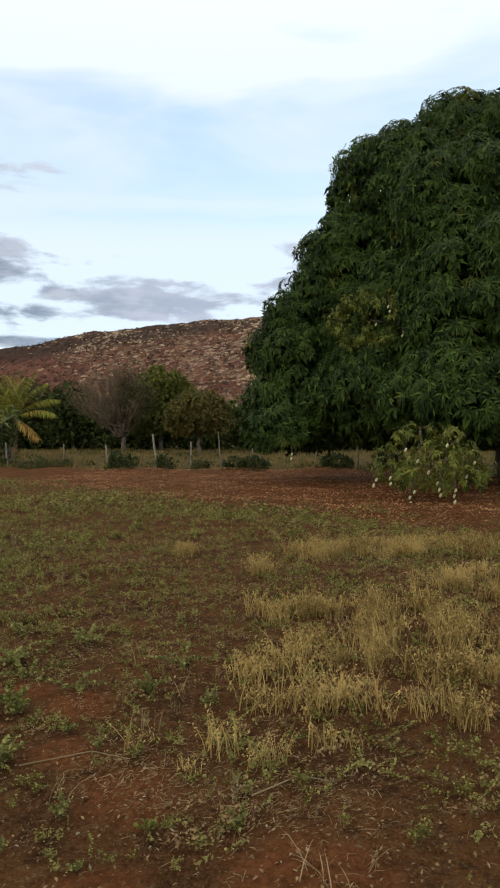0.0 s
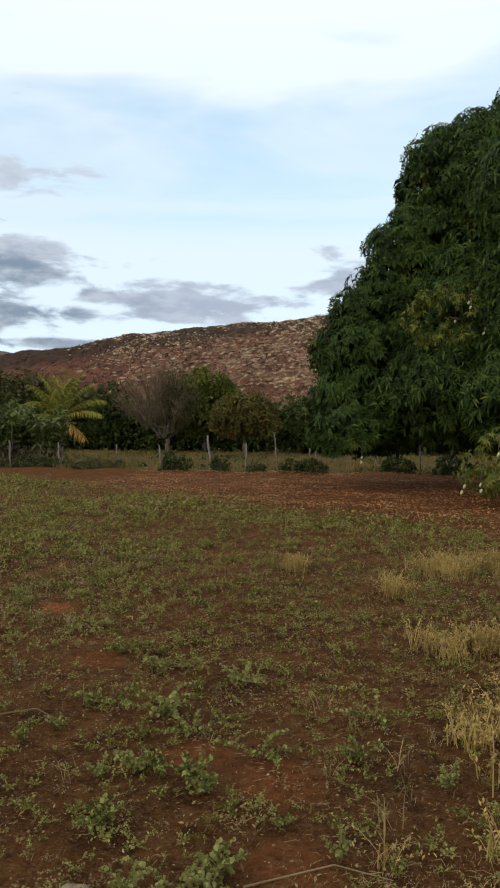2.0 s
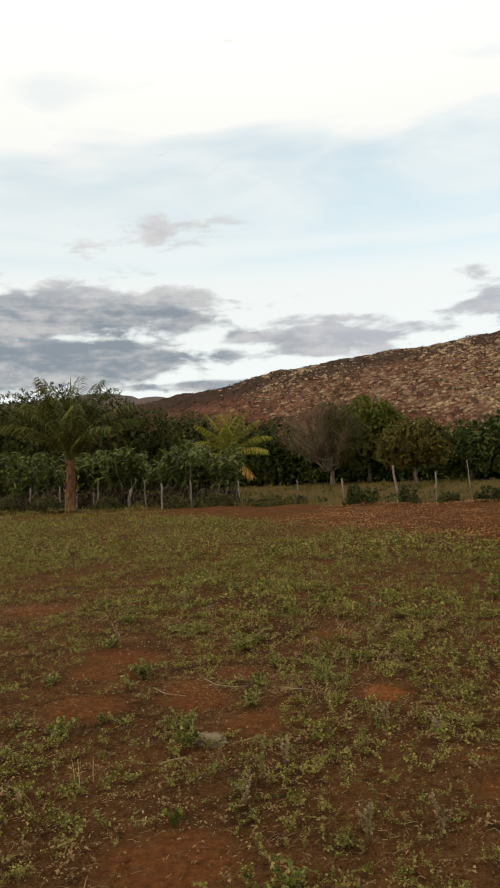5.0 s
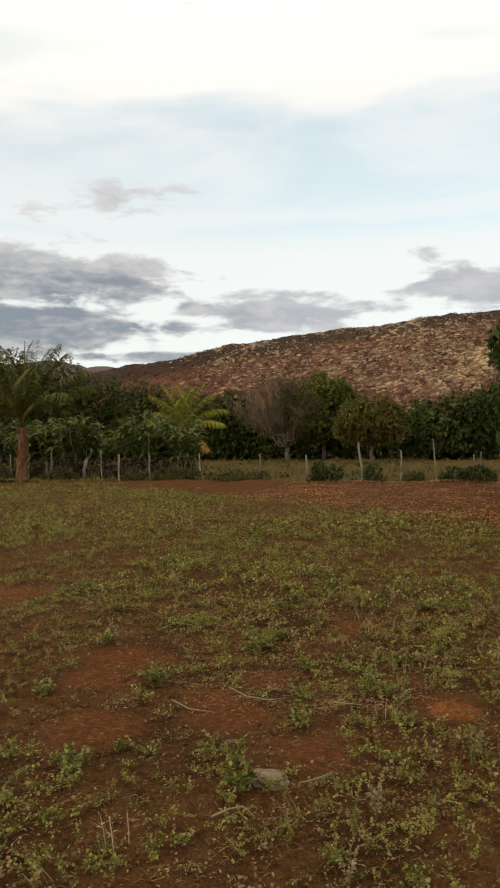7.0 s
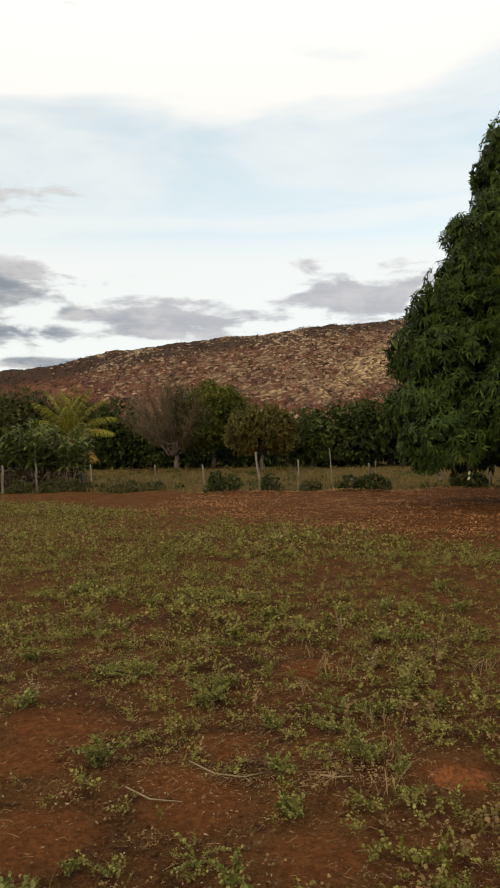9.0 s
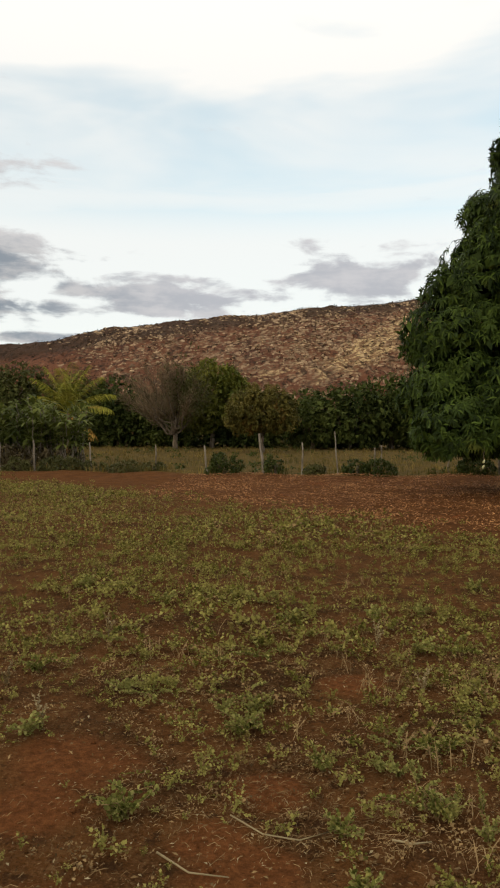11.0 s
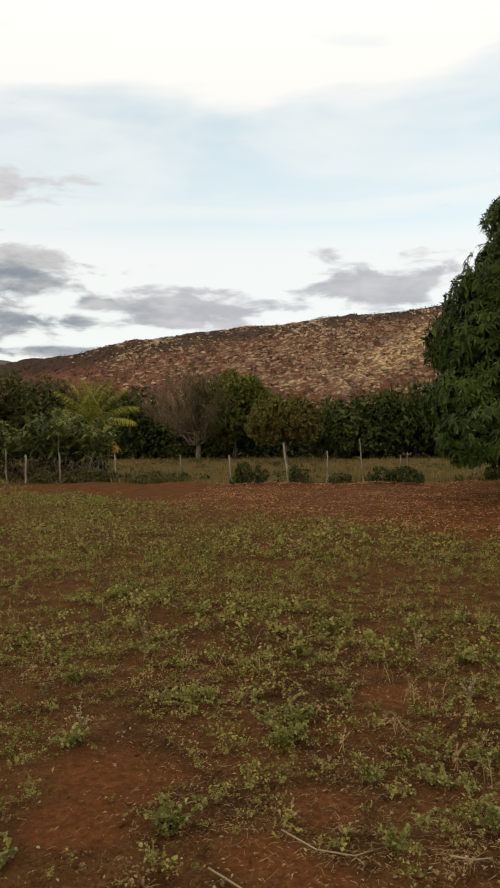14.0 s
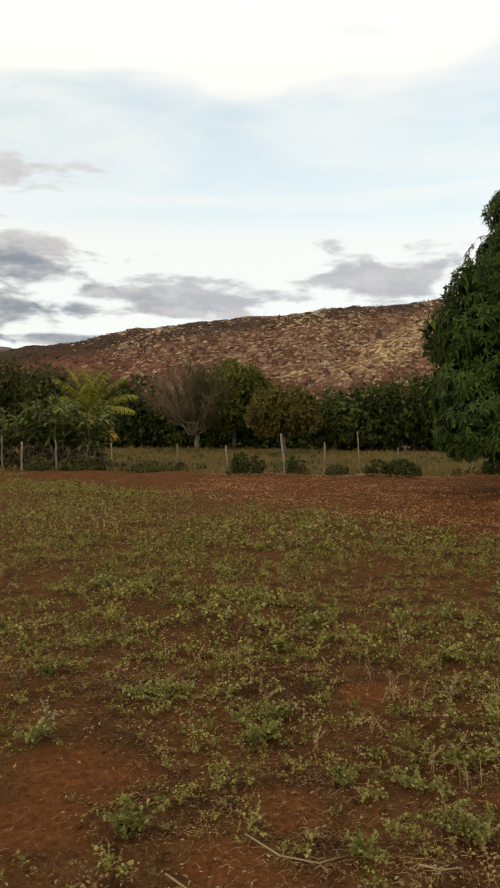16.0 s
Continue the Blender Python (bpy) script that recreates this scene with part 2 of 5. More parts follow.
def ground_material():
    m, n, b, out = material("red field soil", 1.0, 0.03)
    p = place(n)
    x, y, z = n.split(p)
    big = n.noise(p, 0.35, 4, 0.6)
    mid = n.noise(p, 2.2, 5, 0.6)
    fine_ = n.noise(p, 26, 6, 0.7)
    soil = n.mix(n.ramp(mid, 0.3, 0.7), (0.078, 0.0315, 0.0100), (0.142, 0.0585, 0.0175))
    soil = n.mix(n.ramp(n.noise(p, 1.3, 5, 0.6, 0.4), 0.48, 0.66, 0.0, 0.8), soil, (0.050, 0.0225, 0.0080))
    soil = n.mix(n.ramp(fine_, 0.42, 0.72, 0.0, 0.5), soil, (0.150, 0.078, 0.030))
    soil = n.mix(n.ramp(fine_, 0.48, 0.25, 0.0, 0.6), soil, (0.020, 0.012, 0.007))
    crumb = n.noise(p, 75, 4, 0.7)
    grit = n.noise(p, 10, 5, 0.7)
    soil = n.mix(n.ramp(crumb, 0.52, 0.66, 0.0, 0.6), soil, (0.21, 0.112, 0.047))
    soil = n.mix(n.ramp(crumb, 0.46, 0.30, 0.0, 0.7), soil, (0.018, 0.010, 0.006))
    soil = n.mix(n.ramp(grit, 0.48, 0.34, 0.0, 0.65), soil, (0.028, 0.015, 0.008))
    soil = n.mix(n.ramp(grit, 0.54, 0.68, 0.0, 0.45), soil, (0.17, 0.092, 0.038))
    # orange red bare spots
    red = None
    for sx, sy, r in SPOTS:
        d = n.math("SQRT", n.math("ADD", n.math("POWER", n.math("SUBTRACT", x, sx), 2.0), n.math("POWER", n.math("SUBTRACT", y, sy), 2.0)))
        k = n.ramp(n.math("ADD", n.math("DIVIDE", d, r), n.math("MULTIPLY", n.math("SUBTRACT", mid, 0.5), 1.6)), 1.15, 0.55)
        red = k if red is None else n.math("MAXIMUM", red, k)
    redc = n.mix(n.ramp(fine_, 0.3, 0.7), (0.10, 0.036, 0.012), (0.22, 0.078, 0.025))
    soil = n.mix(n.math("MULTIPLY", red, 0.8), soil, redc)
    soil = n.mix(n.ramp(big, 0.55, 0.75, 0.0, 0.2), soil, redc)
    # bare reddish strip near the fence
    e = n.math("ADD", n.math("SUBTRACT", n.math("SUBTRACT", y, 15.0), n.math("MAXIMUM", n.math("MULTIPLY", x, -0.95), n.math("MULTIPLY", x, -0.65))), n.math("MULTIPLY", n.math("SUBTRACT", big, 0.5), 7.0))
    strip = n.mix(n.ramp(mid, 0.3, 0.7), (0.078, 0.032, 0.0105), (0.132, 0.053, 0.0165))
    strip = n.mix(n.ramp(n.noise(p, 9, 4, 0.7), 0.5, 0.7, 0.0, 0.5), strip, (0.17, 0.070, 0.028))
    soil = n.mix(n.ramp(e, -2.5, 2.5), soil, strip)
    # pasture soil beyond the fence
    far = n.mix(n.ramp(mid, 0.3, 0.7), (0.062, 0.046, 0.015), (0.122, 0.078, 0.025))
    soil = n.mix(n.ramp(n.math("ADD", y, n.math("MULTIPLY", mid, 1.5)), 32.2, 33.6), soil, far)
    n.put(b.inputs["Base Color"], soil)
    bump(n, b, n.math("ADD", n.math("ADD", n.math("MULTIPLY", fine_, 0.8), mid), n.math("MULTIPLY", crumb, 0.3)), 1.0, 0.05)
    return m


SOIL = ground_material()


def red_soil_material():
    m, n, b, out = material("loose red soil", 0.95, 0.1)
    g = n.noise(place(n), 40, 5, 0.7)
    h = n.noise(place(n), 9, 3, 0.6)
    c = n.mix(n.ramp(g, 0.35, 0.68), (0.13, 0.045, 0.014), (0.28, 0.098, 0.029))
    n.put(b.inputs["Base Color"], n.mix(n.ramp(h, 0.5, 0.7, 0.0, 0.5), c, (0.13, 0.055, 0.02)))
    bump(n, b, g, 1.0, 0.02)
    return m


RED_SOIL = red_soil_material()


def hill_material():
    m, n, b, out = material("scrubby rock slope", 0.95, 0.1)
    p = place(n)
    x, y, z = n.split(p)
    q = n.xyz(x, n.math("MULTIPLY", y, 0.35), n.math("MULTIPLY", z, 1.3))
    big = n.noise(q, 0.012, 4, 0.6, 0.4)
    mid = n.noise(q, 0.06, 6, 0.7)
    fine_ = n.noise(q, 0.30, 6, 0.7)
    base = n.mix(n.ramp(mid, 0.35, 0.65), (0.132, 0.052, 0.028), (0.205, 0.086, 0.045))
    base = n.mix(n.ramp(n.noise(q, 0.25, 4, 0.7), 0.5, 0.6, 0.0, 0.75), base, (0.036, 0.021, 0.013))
    # blocks of bare rock, in rough courses, each of its own tone
    vor = n.node("ShaderNodeTexVoronoi")
    warp = n.noise(q, 0.12, 3, 0.6)
    n.put(vor.inputs["Vector"], n.xyz(n.math("ADD", n.math("MULTIPLY", x, 0.75), n.math("MULTIPLY", warp, 9.0)), n.math("MULTIPLY", y, 0.12), n.math("ADD", n.math("MULTIPLY", z, 1.5), n.math("MULTIPLY", warp, 14.0))))
    vor.inputs["Scale"].default_value = 0.42
    vor.inputs["Randomness"].default_value = 0.95
    cell = n.split(vor.outputs["Color"])
    speck = n.math("ADD", n.math("ADD", n.math("MULTIPLY", cell[0], 0.30), n.math("MULTIPLY", n.noise(q, 0.09, 4, 0.65), 0.55)), 0.15)
    inner = n.ramp(vor.outputs["Distance"], 0.62, 0.30)
    xx = n.math("MULTIPLY", n.math("DIVIDE", x, y), 690.0)
    zz = n.math("MULTIPLY", n.math("DIVIDE", z, y), 690.0)
    lowx = n.ramp(x, -300, -150, -0.22, 0.05)
    k = n.math("ADD", n.math("ADD", n.math("MULTIPLY", mid, 0.55), n.math("MULTIPLY", big, 0.5)), lowx)
    # bare rock, with the golden sunlight on it painted in as yellow
    d1 = n.math("SQRT", n.math("ADD", n.math("POWER", n.math("DIVIDE", n.math("SUBTRACT", xx, 42), 60), 2.0), n.math("POWER", n.math("DIVIDE", n.math("SUBTRACT", n.math("SUBTRACT", zz, 83), n.math("MULTIPLY", n.math("SUBTRACT", xx, 42), 0.45)), 17), 2.0)))
    d2 = n.math("SQRT", n.math("ADD", n.math("POWER", n.math("DIVIDE", n.math("SUBTRACT", xx, -45), 55), 2.0), n.math("POWER", n.math("DIVIDE", n.math("SUBTRACT", n.math("SUBTRACT", zz, 58), n.math("MULTIPLY", n.math("SUBTRACT", xx, -45), 0.1)), 9), 2.0)))
    sunlit_face = n.ramp(n.math("ADD", n.math("MINIMUM", d1, n.math("ADD", d2, 0.6)), n.math("MULTIPLY", n.math("SUBTRACT", mid, 0.5), 2.8)), 1.2, 0.4)
    rock = n.mix(n.math("MULTIPLY", sunlit_face, 0.9), n.mix(fine_, (0.30, 0.195, 0.115), (0.56, 0.375, 0.22)), n.mix(fine_, (0.52, 0.35, 0.165), (0.86, 0.62, 0.31)))
    amount = n.math("ADD", n.math("ADD", n.ramp(k, 0.44, 0.66, -0.07, 0.09), n.ramp(x, -270, -60, -0.14, 0.01)), n.math("MULTIPLY", sunlit_face, 0.26))
    rock = n.mix(n.math("MULTIPLY", cell[1], n.math("SUBTRACT", 0.75, n.math("MULTIPLY", sunlit_face, 0.5))), rock, (0.17, 0.105, 0.062))
    base = n.mix(n.math("MULTIPLY", n.ramp(n.math("ADD", speck, amount), 0.58, 0.64), n.math("ADD", n.math("MULTIPLY", inner, 0.8), 0.2)), base, rock)
    # a belt of dark thicket along the ridge
    top = n.math("MINIMUM", n.math("ADD", n.math("MULTIPLY", xx, 0.135), 119.9), n.math("ADD", n.math("MULTIPLY", xx, 0.095), 115.5))
    belt = n.ramp(n.math("ADD", n.math("SUBTRACT", zz, top), n.math("MULTIPLY", n.math("SUBTRACT", mid, 0.5), 12)), -11, -3, 0.0, 0.85)
    base = n.mix(belt, base, n.mix(fine_, (0.030, 0.020, 0.012), (0.085, 0.048, 0.027)))
    # shade of clefts among the rocks painted in dark, with thorn thickets
    cleft_shade = n.noise(n.xyz(n.math("ADD", x, n.math("MULTIPLY", z, 0.5)), n.math("MULTIPLY", y, 0.3), n.math("MULTIPLY", z, 0.6)), 0.16, 5, 0.7, 0.3)
    base = n.mix(n.ramp(cleft_shade, 0.54, 0.63, 0.0, 0.7), base, (0.034, 0.021, 0.014))
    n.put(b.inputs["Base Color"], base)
    bump(n, b, n.math("ADD", fine_, mid), 1.0, 5.0)
    return m


HILL = hill_material()


def boulder_material():
    m, n, b, out = material("hill boulder", 0.9, 0.15)
    geo = n.node("ShaderNodeNewGeometry")
    c = n.mix(geo.outputs["Random Per Island"], (0.13, 0.078, 0.048), (0.60, 0.42, 0.25))
    g = n.noise(geo.outputs["Position"], 0.7, 4, 0.6)
    n.put(b.inputs["Base Color"], n.mix(n.ramp(g, 0.35, 0.7, 0.0, 0.7), c, (0.10, 0.055, 0.035)))
    return m


BOULDER = boulder_material()


def far_material():
    m, n, b, out = material("far hill", 0.95, 0.1)
    g = n.noise(place(n), 0.01, 5, 0.65)
    n.put(b.inputs["Base Color"], n.mix(n.ramp(g, 0.35, 0.65), (0.07, 0.055, 0.05), (0.12, 0.085, 0.07)))
    return m


FAR = far_material()

# ---- mesh helpers ----
RNG = np.random.default_rng(7)


def raw_mesh(name, verts, faces, mat, smooth=False):
    """A mesh from arrays: verts (n, 3), faces (m, 3) or (m, 4)."""
    verts, faces = np.asarray(verts, np.float32), np.asarray(faces, np.int32)
    me = bpy.data.meshes.new(name)
    k = faces.shape[1]
    me.vertices.add(len(verts))
    me.vertices.foreach_set("co", verts.ravel())
    me.loops.add(faces.size)
    me.loops.foreach_set("vertex_index", faces.ravel())
    me.polygons.add(len(faces))
    me.polygons.foreach_set("loop_start", np.arange(0, faces.size, k, dtype=np.int32))
    me.polygons.foreach_set("loop_total", np.full(len(faces), k, np.int32))
    if smooth:
        me.polygons.foreach_set("use_smooth", np.ones(len(faces), bool))
    me.materials.append(mat)
    me.update(calc_edges=True)
    return me


def thing(name, label, category, loc=(0, 0, 0), group="", kind="", data=None):
    ob = new(name, data)
    ob.location = loc
    return tagged(ob, label, category, group, kind)


def part(name, me, parent, label="", loc=None):
    ob = new(name, me)
    ob.parent = parent
    if loc is not None:
        ob.location = loc
    return tagged(ob, label)


def unit(v):
    return v / np.maximum(np.linalg.norm(v, axis=-1, keepdims=True), 1e-9)


def leaves(pos, way, length, width, up=None, droop=0.25, fold=0.15, cheap=False):
    """Folded, bent leaves: verts and triangles. pos, way (n, 3); length, width (n,) or numbers."""
    n = len(pos)
    way = unit(np.asarray(way, float))
    length, width = np.broadcast_to(length, n)[:, None], np.broadcast_to(width, n)[:, None]
    up = np.tile((0.0, 0.0, 1.0), (n, 1)) if up is None else up
    side = unit(np.cross(way, up + RNG.normal(0, 0.25, (n, 3))))
    nrm = np.cross(side, way)
    mid = pos + way * length * 0.45
    tip = pos + way * length - np.array((0, 0, 1.0)) * length * droop
    l, r = mid - side * width / 2 + nrm * width * fold, mid + side * width / 2 + nrm * width * fold
    i = np.arange(n)[:, None]
    if cheap:
        v = np.stack([pos, r, tip, l], 1).reshape(-1, 3)
        f = np.concatenate([i * 4 + (0, 1, 3), i * 4 + (1, 2, 3)])
    else:
        v = np.stack([pos, r, mid, l, tip], 1).reshape(-1, 3)
        f = np.concatenate([i * 5 + (0, 1, 2), i * 5 + (0, 2, 3), i * 5 + (2, 1, 4), i * 5 + (2, 4, 3)])
    return v, f


def join(pieces):
    v, f, o = [], [], 0
    for a, b in pieces:
        v.append(a)
        f.append(np.asarray(b) + o)
        o += len(a)
    return np.concatenate(v), np.concatenate(f)


def tube(points, radii, sides=7, rough=0.0):
    """A tapered tube of triangles along a line of points."""
    p, r = np.asarray(points, float), np.asarray(radii, float)
    n = len(p)
    d = unit(np.gradient(p, axis=0))
    ref = np.where(np.abs(d[:, 2:3]) > 0.9, (1.0, 0, 0), (0, 0, 1.0))
    a = unit(np.cross(d, ref))
    b = np.cross(d, a)
    th = np.linspace(0, 2 * np.pi, sides, endpoint=False)
    rr = r[:, None] * (1 + rough * RNG.uniform(-1, 1, (n, sides)))
    v = p[:, None] + rr[..., None] * (np.cos(th)[None, :, None] * a[:, None] + np.sin(th)[None, :, None] * b[:, None])
    v = np.concatenate([v.reshape(-1, 3), p[:1], p[-1:]])
    f = []
    for i in range(n - 1):
        for j in range(sides):
            q, w = i * sides + j, i * sides + (j + 1) % sides
            f += [(q, w, w + sides), (q, w + sides, q + sides)]
    for j in range(sides):
        f += [(n * sides, (j + 1) % sides, j), (n * sides + 1, (n - 1) * sides + j, (n - 1) * sides + (j + 1) % sides)]
    return v, np.array(f)


def bend(a, b, sag=0.0, wob=0.1, n=7):
    """Points from a to b with a bow and some wobble."""
    a, b = np.asarray(a, float), np.asarray(b, float)
    s = np.linspace(0, 1, n)[:, None]
    p = a + (b - a) * s
    p[:, 2] += (sag * 4 * s * (1 - s))[:, 0]
    p[1:-1] += RNG.normal(0, wob, (n - 2, 3)) * np.linalg.norm(b - a) * 0.15
    return p


def ball_ways(n):
    i = np.arange(n) + 0.5
    ph, th = np.arccos(1 - 2 * i / n), np.pi * (1 + 5**0.5) * i
    return np.stack([np.cos(th) * np.sin(ph), np.sin(th) * np.sin(ph), np.cos(ph)], 1)


# ---- ground ----
def spaced(lo, hi, step, ends):
    """Coordinates with an even step between lo and hi and growing steps out to the ends."""
    mid = list(np.arange(lo, hi + 1e-6, step))
    a, s = [], step
    x = lo
    while x > ends[0]:
        s *= 1.22
        x -= s
        a.append(x)
    b, s, x = [], step, hi
    while x < ends[1]:
        s *= 1.16
        x += s
        b.append(x)
    return np.array(a[::-1] + mid + b)


def ripple(x, y):
    """The height of the field's surface."""
    z = 0.025 * np.sin(1.3 * x + 0.7 * y) * np.sin(0.9 * y - 0.4 * x + 1.0) + 0.012 * np.sin(4.1 * x + 1.3 * np.sin(3.3 * y)) * np.sin(3.7 * y + 1.1)
    z = z + 0.008 * np.sin(9.7 * x + 2.0 * np.sin(7.1 * y)) * np.sin(8.9 * y + 1.7 * np.sin(6.3 * x))
    for sx, sy, r in SPOTS:
        z = z + 0.018 * np.exp(-((x - sx) ** 2 + (y - sy) ** 2) / (0.5 * r * r))
    # a low shoulder of earth along the fence
    z = z + 0.10 * np.exp(-((y - 31.6 - 0.5 * np.sin(0.35 * x)) / 0.8) ** 2) * (1 + 0.4 * np.sin(1.7 * x))
    return z


gx, gy = spaced(-9.0, 4.0, 0.11, (-4500, 4500)), spaced(2.4, 12.0, 0.11, (-4500, 4500))
XX, YY = np.meshgrid(gx, gy)
ZZ = ripple(XX, YY) * (np.abs(XX) < 80) * (np.abs(YY) < 80)
nx, ny = len(gx), len(gy)
idx = np.arange(nx * ny).reshape(ny, nx)
quads = np.stack([idx[:-1, :-1], idx[:-1, 1:], idx[1:, 1:], idx[1:, :-1]], -1).reshape(-1, 4)
thing("ground", "reddish-brown field soil, dry and bare in patches", "ground", kind="structure",
      data=raw_mesh("ground", np.stack([XX, YY, ZZ], -1).reshape(-1, 3), quads, SOIL, True))


# ---- hills ----
RIDGE_X = (-900, -600, -420, -325, -290, -238, -197, -156, -100, -47, 0, 45, 90, 134, 220, 330, 500, 900)
RIDGE_Z = (12, 40, 70, 85, 91.5, 97, 105, 110, 115.5, 119, 123, 127, 131, 137, 144, 140, 110, 30)


def hill_height(x, v):
    """v runs from 0 at the foot to 1 on the ridge and 1.4 behind it."""
    r = np.interp(x, RIDGE_X, RIDGE_Z)
    prof = np.where(v <= 1, np.sin(np.clip(v, 0, 1) * np.pi / 2) ** 1.1, np.cos((v - 1) * 2.2))
    z = r * prof
    k = np.minimum(1, v * 3) * np.where(v < 1, 1 - 0.75 * np.clip(v, 0, 1) ** 6, 0.3)
    z = z + k * (2.2 * np.sin(x * 0.05 + 3 * v) * np.sin(v * 17 + x * 0.011) + 1.6 * np.sin(x * 0.13 + 9 * v) * np.sin(v * 31 + 0.05 * x))
    return z - 9.0


def hill_y(x, v):
    return 380 + 320 * v + 0.0 * x


hx, hv = np.linspace(-900, 900, 420), np.linspace(0, 1.4, 70)
HX, HV = np.meshgrid(hx, hv)
HZ = hill_height(HX, HV) + RNG.normal(0, 0.55, HX.shape)
idx = np.arange(HX.size).reshape(HX.shape)
quads = np.stack([idx[:-1, :-1], idx[:-1, 1:], idx[1:, 1:], idx[1:, :-1]], -1).reshape(-1, 4)
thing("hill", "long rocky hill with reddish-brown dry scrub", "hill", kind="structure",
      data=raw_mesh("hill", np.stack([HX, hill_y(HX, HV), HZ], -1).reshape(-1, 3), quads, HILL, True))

far_x = np.linspace(-2600, -300, 90)
for nm, yy, top in (("far_hill", 2000, ((-2600, 150), (-1900, 240), (-1540, 262), (-1300, 258), (-1180, 268), (-1080, 258), (-1035, 240), (-975, 243), (-860, 215), (-600, 120), (-300, 20))),):
    zz = np.interp(far_x, [a for a, _ in top], [b for _, b in top]) + 3 * np.sin(far_x * 0.031) + 2 * np.sin(far_x * 0.087)
    s = np.linspace(0, 1, 12)[:, None]
    V = np.stack([np.tile(far_x, (12, 1)), yy - 500 * (1 - s) + 0 * far_x, zz * np.sin(s * np.pi / 2) - 2], -1)
    idx = np.arange(12 * 90).reshape(12, 90)
    quads = np.stack([idx[:-1, :-1], idx[:-1, 1:], idx[1:, 1:], idx[1:, :-1]], -1).reshape(-1, 4)
    thing(nm, "low distant hills, dull brown under the clouds", "hill", kind="structure", data=raw_mesh(nm, V.reshape(-1, 3), quads, FAR, True))


def rocks(n, lo, hi, spread):
    """Angular boulders lying on the slope."""
    ico_v = unit(np.array([(x, y, z) for x in (-1, 0, 1) for y in (-1, 0, 1) for z in (-1, 0, 1) if abs(x) + abs(y) + abs(z) == 1] +
                          [(x, y, z) for x in (-1, 1) for y in (-1, 1) for z in (-1, 1)], float))
    ax, cr = list(range(6)), list(range(6, 14))
    f = []
    for c in cr:
        s = np.sign(ico_v[c]).astype(int)
        near = [a for a in ax if ico_v[a] @ ico_v[c] > 0.3]
        for a in range(3):
            p, q = near[a], near[(a + 1) % 3]
            tri = (c, p, q)
            nrm = np.cross(ico_v[p] - ico_v[c], ico_v[q] - ico_v[c])
            f.append(tri if nrm @ ico_v[c] > 0 else (c, q, p))
    f = np.array(f)
    x, v = spread(n)
    c = np.stack([x, hill_y(x, v), hill_height(x, v)], 1)
    size = lo * (hi / lo) ** RNG.uniform(0, 1, n) ** 1.8
    sc = size[:, None] * RNG.uniform(0.6, 1.4, (n, 3)) * (1.3, 0.9, 0.75)
    V = ico_v[None] * sc[:, None] * RNG.uniform(0.7, 1.2, (n, 14, 1)) + c[:, None]
    F = f[None] + (np.arange(n) * 14)[:, None, None]
    return V.reshape(-1, 3), F.reshape(-1, 3)


def slope_spread(n):
    x = RNG.uniform(-330, 190, n * 3)
    v = RNG.uniform(0.3, 0.80, n * 3)
    streak = np.sin(x * 0.045 + v * 5) + np.sin(x * 0.11 - v * 9) * 0.7 + np.clip((x + 190) / 45, -3.0, 0.8) - 1.5 * np.clip((0.5 - v) / 0.15, 0, 1) * np.clip((-40 - x) / 60, 0, 1)
    keep = np.argsort(-(streak + RNG.normal(0, 0.8, n * 3)))[:n]
    return x[keep], v[keep]


thing("hill_boulders", "pale weathered boulders strewn over the hillside", "boulders", kind="stuff",
      data=raw_mesh("hill_boulders", *rocks(4200, 0.5, 1.7, slope_spread), BOULDER))


def slope_scrub(n):
    x = RNG.uniform(-420, 260, n)
    v = np.where(RNG.uniform(0, 1, n) < 0.35, RNG.uniform(0.94, 1.02, n), RNG.uniform(0.15, 1.0, n))
    c = np.stack([x, hill_y(x, v), hill_height(x, v) + 0.3], 1)
    k = 8
    pos = np.repeat(c, k, 0) + RNG.normal(0, 0.6, (n * k, 3)) * (1, 1, 0.5)
    way = RNG.normal(0, 1, (n * k, 3)) + (0, 0, 0.8)
    return leaves(pos, way, RNG.uniform(0.5, 1.4, n * k), RNG.uniform(0.4, 1.0, n * k), cheap=True, droop=0.1)


thing("hill_scrub", "leafless reddish-brown scrub over the hillside", "scrub", kind="stuff", data=raw_mesh("hill_scrub", *slope_scrub(5000), SCRUB))


